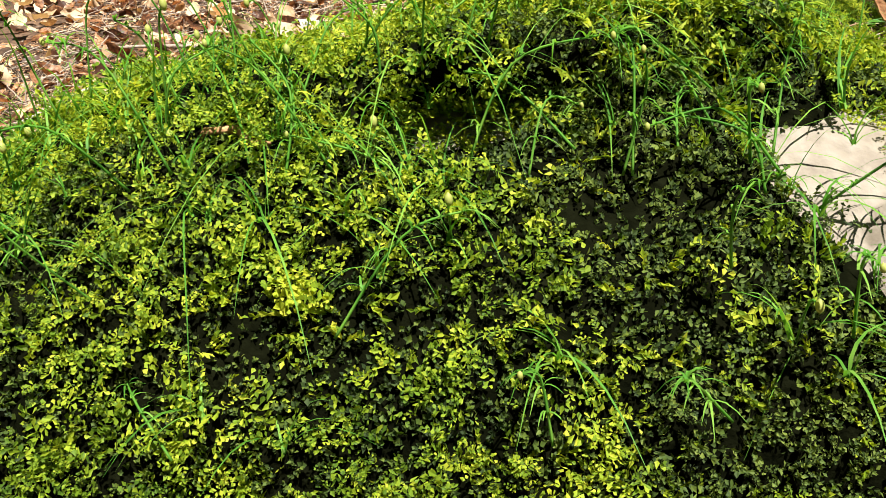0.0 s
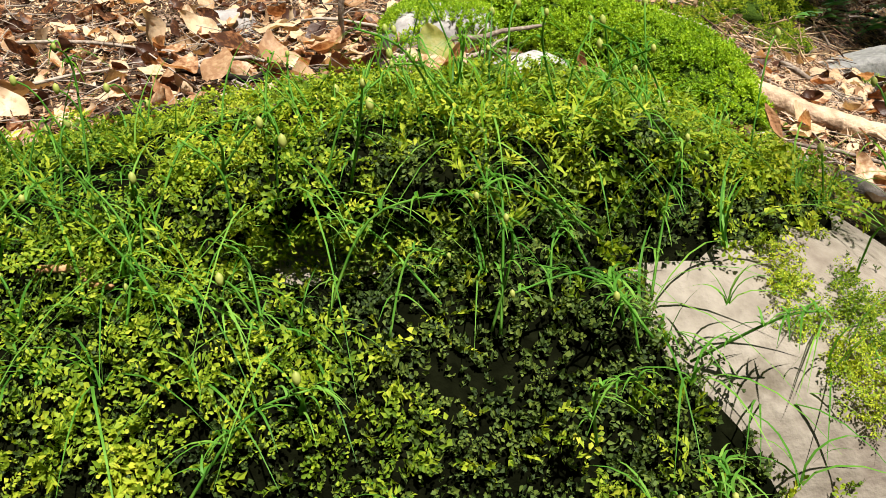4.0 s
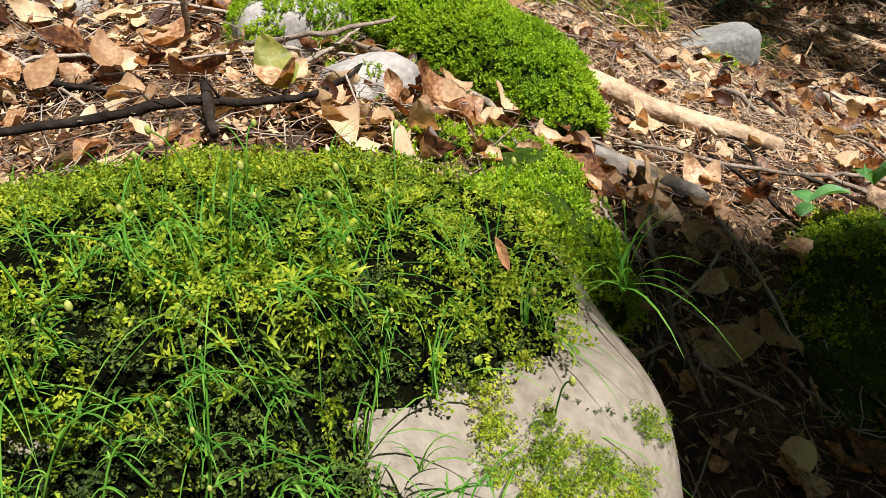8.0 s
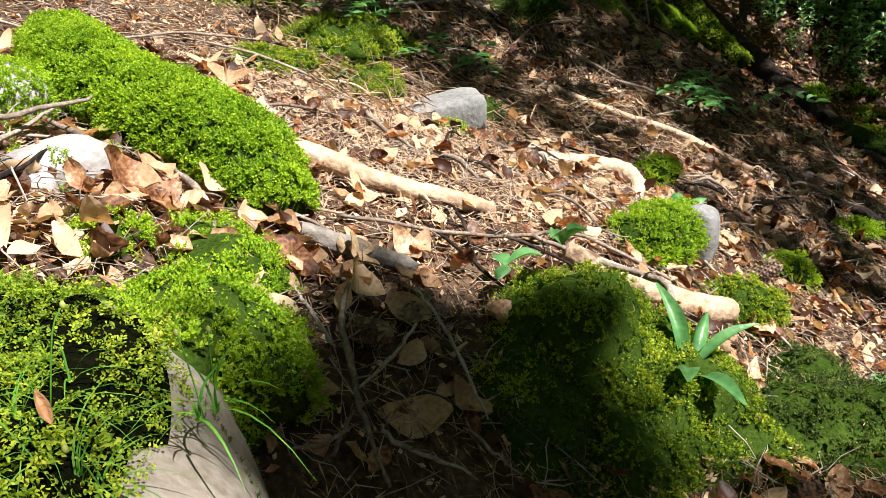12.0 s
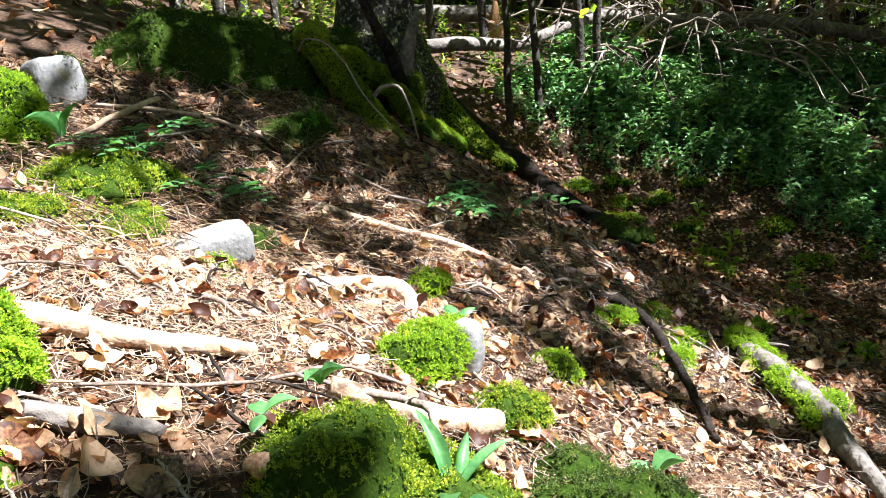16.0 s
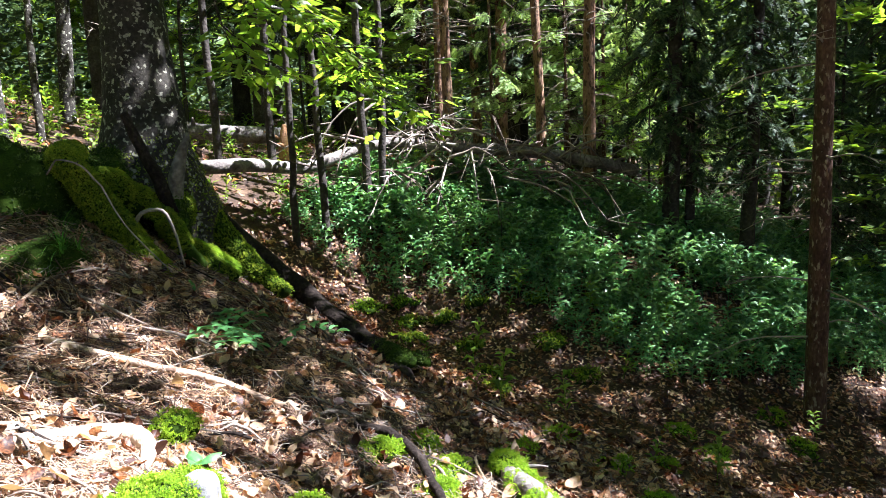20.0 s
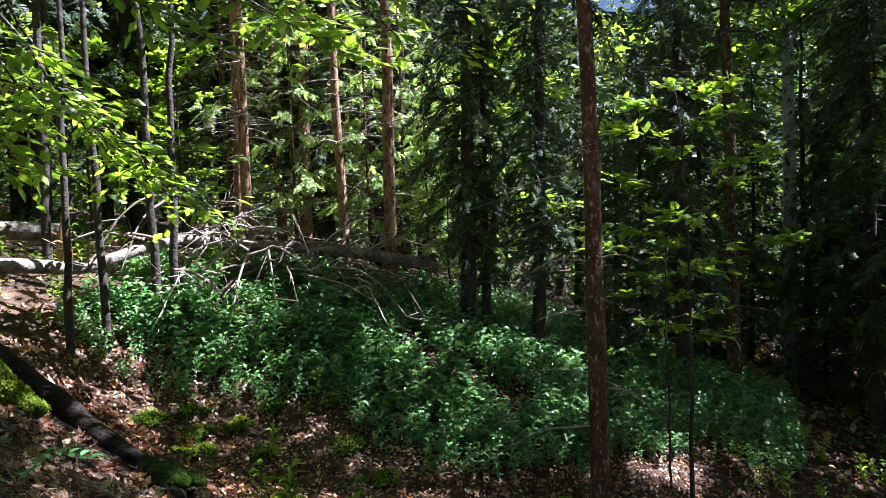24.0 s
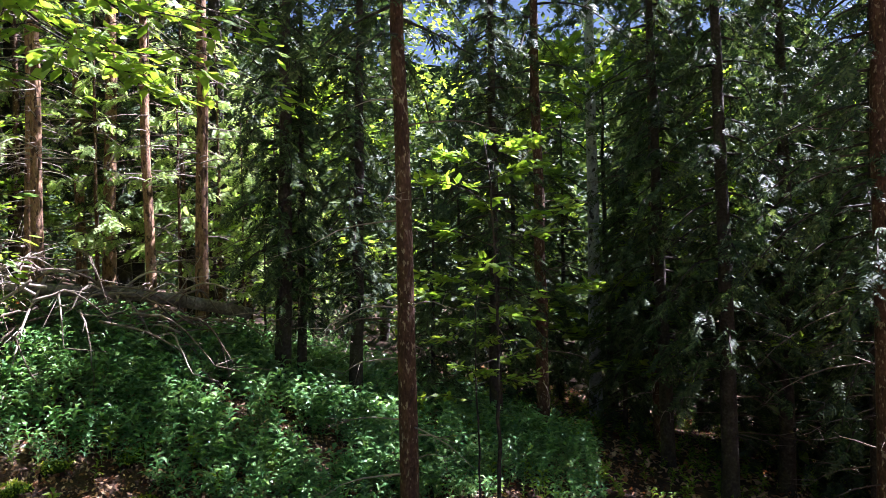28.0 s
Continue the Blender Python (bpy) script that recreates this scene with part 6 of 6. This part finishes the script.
def litter(name, n, area, size, material, seed, label, templates=LITTER, dense=None, lift=0.006, tilt=0.35):
    g = rs(seed)
    x, y = g.uniform(area[0], area[1], n), g.uniform(area[2], area[3], n)
    if dense is not None:
        ok = dense(x, y, g)
        x, y = x[ok], y[ok]
    p = np.stack([x, y, ground_z(x, y) + lift + 0.012 * g.rand(len(x))], -1)
    bare_soil = (np.hypot((p[:, 0] - 0.72) / 0.34, (p[:, 1] - 0.66) / 0.26) < 1) & (g.rand(len(p)) < (0.85 if material is PALE_LEAF else 0.6 if material is DEAD_LEAF else 0.2))
    p, x, y = p[~bare_soil], x[~bare_soil], y[~bare_soil]
    inside = (np.abs((p[:, 0] + 0.03) / 0.40) ** 3 + np.abs((p[:, 1] - 0.545) / 0.31) ** 3) < 1
    p, x, y = p[~inside], x[~inside], y[~inside]
    return single(name, scatter(templates, p, frames_from(slope_normals(x, y), g, tilt), g.uniform(0.6, 1.2, len(p)) * size, g), material, label, "litter", kind="stuff", at=(0, 0, 0), smooth=True)


patchy = lambda x, y, g: waves(np.stack([x, y, x * 0], -1) * 2.6, 14, 2) + g.normal(0, 0.35, len(x)) > -0.15
litter("leaf_litter", 9000, (-1.2, 3.6, 0.2, 3.2), 0.72, DEAD_LEAF, 301, "brown and orange dead beech leaves", dense=patchy, tilt=0.6)
litter("pale_leaf_litter", 3200, (-1.2, 3.6, 0.2, 3.2), 0.70, PALE_LEAF, 302, "bleached tan dead leaves", dense=patchy, tilt=0.55)
FAR_LITTER = [leaf_sheet(kit, 0.062, 0.042, kit.uniform(-0.3, 0.6), kit.uniform(-0.2, 0.7), 2, 2, 0.2) for _ in range(6)]
litter("far_leaf_litter", 14000, (2.6, 9.5, -1.5, 4.5), 0.85, DEAD_LEAF, 303, "dull brown leaf litter on the flat", FAR_LITTER)
litter("far_leaf_litter", 5000, (-5, 9, 3.0, 9), 1.2, DEAD_LEAF, 304, "dull brown leaf litter up the slope", FAR_LITTER)
litter("far_leaf_litter", 6000, (8, 16, -7, 2), 1.5, DEAD_LEAF, 308, "dull brown leaf litter under the spruces", FAR_LITTER)
TWIGLETS = [tube(bend([(-0.5, 0, 0), (-0.1, kit.uniform(-0.1, 0.1), 0.05), (0.2, kit.uniform(-0.1, 0.1), 0.06), (0.6, 0, 0)], 4), np.linspace(0.013, 0.006, 4), 3) for _ in range(5)]
FLAKES = [leaf_sheet(kit, 0.014, 0.009, kit.uniform(-0.3, 0.6), kit.uniform(-0.2, 0.7), 2, 2, 0.25) for _ in range(6)]
litter("needle_litter", 80000, (-0.8, 3.2, 0.5, 2.9), 0.026, NEEDLE, 305, "fallen brown spruce needles and stalks", STRAW, lift=0.002, tilt=0.25)
# pale straw in an oval, to carry the glare of the sunlit patch
litter("bleached_straw", 16000, (0.35, 1.75, 1.15, 2.15), 0.034, BARE_WOOD, 311, "bleached straw and bark chips laid to brighten the sunlit litter", STRAW, dense=lambda x, y, g: np.hypot((x - 1.0) / 0.62, (y - 1.6) / 0.38) + g.normal(0, 0.2, len(x)) < 1, lift=0.006, tilt=0.35)
litter("leaf_crumbs", 30000, (-0.8, 3.2, 0.4, 2.9), 1.0, DEAD_LEAF, 306, "crumbled leaf bits and bud scales", FLAKES, lift=0.001)
litter("tangled_twigs", 2600, (0.8, 2.7, 1.75, 3.1), 0.15, NEEDLE, 310, "tangle of thin dead twigs on the shaded slope", TWIGLETS, lift=0.012, tilt=0.3)
litter("flat_crumbs", 26000, (2.8, 7.4, -0.6, 4.2), 2.3, DEAD_LEAF, 309, "small dry leaf bits on the flat", FLAKES, lift=0.004)
litter("twig_litter", 7000, (-0.8, 3.6, 0.4, 3.0), 0.10, TWIG, 307, "small broken twigs in the litter", TWIGLETS, lift=0.006)

# single leaves that can be picked out
BIG = [leaf_sheet(kit, 0.07, 0.048, kit.uniform(-0.3, 0.5), kit.uniform(-0.1, 0.45), 4, 7, 0.22, kit.choice([0, 0.05])) for _ in range(9)]
LEAF_MESH = [quad_mesh("leaf", v, f, DEAD_LEAF) for v, f in BIG] + [quad_mesh("leaf", v, f, PALE_LEAF) for v, f in BIG]
g = rs(97)
count = 0
while count < 280:
    x, y = (g.uniform(-0.5, 0.6), g.uniform(0.9, 1.8)) if count < 110 else (g.uniform(0.4, 1.5), g.uniform(0.55, 1.8)) if count < 210 else (g.uniform(1.4, 3.0), g.uniform(0.6, 2.6))
    if math.hypot((x - 0.72) / 0.34, (y - 0.66) / 0.26) < 1 and g.rand() < 0.75:
        continue
    leaf = new("leaf", LEAF_MESH[g.randint(len(LEAF_MESH))])
    nrm = Vector(slope_normals(np.array([x]), np.array([y]))[0]) + Vector(g.normal(0, 0.42, 3))
    leaf.matrix_world = Matrix.LocRotScale((x, y, gz(x, y) + 0.012 + 0.012 * g.rand()), nrm.to_track_quat("Z", "Y") @ Euler((0, 0, g.uniform(0, 6.28))).to_quaternion(), (g.uniform(0.55, 1.05),) * 3)
    leaf.parent = ground
    count += 1
big = leaf_sheet(rs(3), 0.085, 0.065, 0.35, 0.5, 8, 10, 0.2, 0.06)
old = single("yellowing_leaf", big, OLD_LEAF, "large curled yellow-green dying leaf", "leaf", at=(0, 0, 0))
old.location, old.rotation_euler = (0.115, 1.06, 0.462), (radians(52), radians(-12), radians(10))
old = single("yellowing_leaf", leaf_sheet(rs(4), 0.07, 0.04, 0.2, 0.5, 6, 8, 0.1), OLD_LEAF, "small yellow-green dying leaf by the log", "leaf", at=(0, 0, 0))
old.location, old.rotation_euler = (0.30, 1.36, 0.44), (radians(10), radians(15), radians(-60))
for x, y, z, s, a, mesh in [(0.36, 1.10, 0.39, 1.35, 40, 12), (0.15, 1.02, 0.46, 1.3, 100, 14), (0.47, 0.77, 0.215, 1.4, 60, 2), (0.46, 0.80, 0.245, 1.0, 150, 3), (0.66, 0.74, 0.12, 1.0, 20, 13), (1.07, 1.13, 0.175, 1.1, -20, 4), (0.52, 1.50, 0.42, 1.3, 10, 1), (0.60, 1.58, 0.44, 1.3, 70, 2), (0.45, 1.62, 0.47, 1.2, 130, 0), (0.05, 0.95, 0.46, 1.3, 10, 15), (-0.1, 1.3, 0.52, 1.2, 80, 3), (-0.25, 1.2, 0.52, 1.2, 160, 6)]:
    leaf = new("leaf", LEAF_MESH[mesh])
    leaf.matrix_world = Matrix.LocRotScale((x, y, max(z, gz(x, y) + 0.02)), Euler((radians(25 * math.sin(a)), radians(20 * math.cos(a)), radians(a))), (s,) * 3)
    leaf.parent = ground
# curled leaves that stand up out of the litter
UPRIGHT = [(0.48, 1.70, 1.2, 30), (0.52, 1.66, 1.1, 120), (0.58, 1.64, 1.4, 75), (0.60, 1.52, 1.2, 10), (0.34, 1.15, 1.6, 60), (0.28, 0.96, 1.2, 150), (1.14, 1.19, 1.0, -20), (0.79, 1.50, 0.8, 40), (0.71, 1.23, 1.1, 100), (0.715, 1.06, 1.2, 15), (0.78, 1.06, 1.1, 160), (0.81, 0.95, 0.8, 80), (0.77, 2.10, 1.1, 20), (2.06, 2.08, 1.1, 50), (1.88, 1.74, 1.2, 110), (2.04, 1.70, 1.0, 10), (2.90, 1.55, 1.1, 65), (2.52, 1.62, 1.2, 140), (2.04, 2.62, 1.3, 25), (2.37, 2.60, 1.2, 95), (1.66, 1.36, 0.9, 35), (1.75, 1.52, 1.0, 80)]
ug = rs(61)
for x, y, size, a in UPRIGHT:
    leaf = new("leaf", LEAF_MESH[ug.randint(9)])
    leaf.matrix_world = Matrix.LocRotScale((x, y, gz(x, y) + 0.012), Euler((radians(ug.uniform(25, 70)), radians(ug.uniform(-35, 35)), radians(a))), (size * 0.8,) * 3)
    leaf.parent = ground
# large crisp leaves heaped behind the boulder and in the hollow
HEAP = [(-0.17, 1.34), (-0.14, 1.38), (-0.09, 1.33), (-0.05, 1.2), (-0.03, 1.34), (-0.01, 1.58), (-0.05, 1.41), (-0.04, 1.03), (0.03, 1.19), (0.16, 0.94), (0.2, 0.935), (0.31, 1.01), (0.38, 1.2), (0.51, 1.78), (0.54, 1.73), (0.58, 1.66), (0.05, 1.68), (-0.13, 1.21), (0.14, 1.0), (0.18, 1.02), (0.33, 1.06), (0.3, 1.12), (0.36, 1.28), (-0.22, 1.15), (-0.28, 1.28), (-0.2, 1.5), (0.08, 1.08), (-0.12, 1.1), (0.45, 0.82), (0.455, 0.74), (0.615, 0.75), (0.81, 0.95), (0.44, 0.765), (0.72, 0.62), (0.56, 0.62), (0.6, 0.95), (0.53, 0.98)]
for x, y in HEAP:
    leaf = new("leaf", LEAF_MESH[ug.randint(18)])
    lie = Vector(slope_normals(np.array([x]), np.array([y]))[0]) + Vector(ug.normal(0, 0.3, 3)) + Vector((0, -0.25, 0))
    leaf.matrix_world = Matrix.LocRotScale((x, y, gz(x, y) + 0.018 + 0.012 * ug.rand()), lie.to_track_quat("Z", "Y") @ Euler((0, 0, ug.uniform(0, 6.28))).to_quaternion(), (ug.uniform(0.9, 1.45),) * 3)
    leaf.parent = ground
leaf = None
rim_leaf = single("fallen_leaf_scrap", leaf_sheet(rs(6), 0.02, 0.008, 0.3, 0.6, 4, 5, 0.1), SCAR, "small orange leaf scrap on the moss", "leaf", at=(0, 0, 0))
rim_leaf.location, rim_leaf.rotation_euler = (0.233, 0.415, 0.475), (radians(60), 0, radians(20))
limb("bud_scale_twig", [(-0.125, 0.36, 0.475), (-0.10, 0.355, 0.478), (-0.085, 0.35, 0.468)], [0.0012, 0.0022, 0.0014], SCAR, "short orange-brown twig piece in the moss", 8, 7, 0.2, 51)
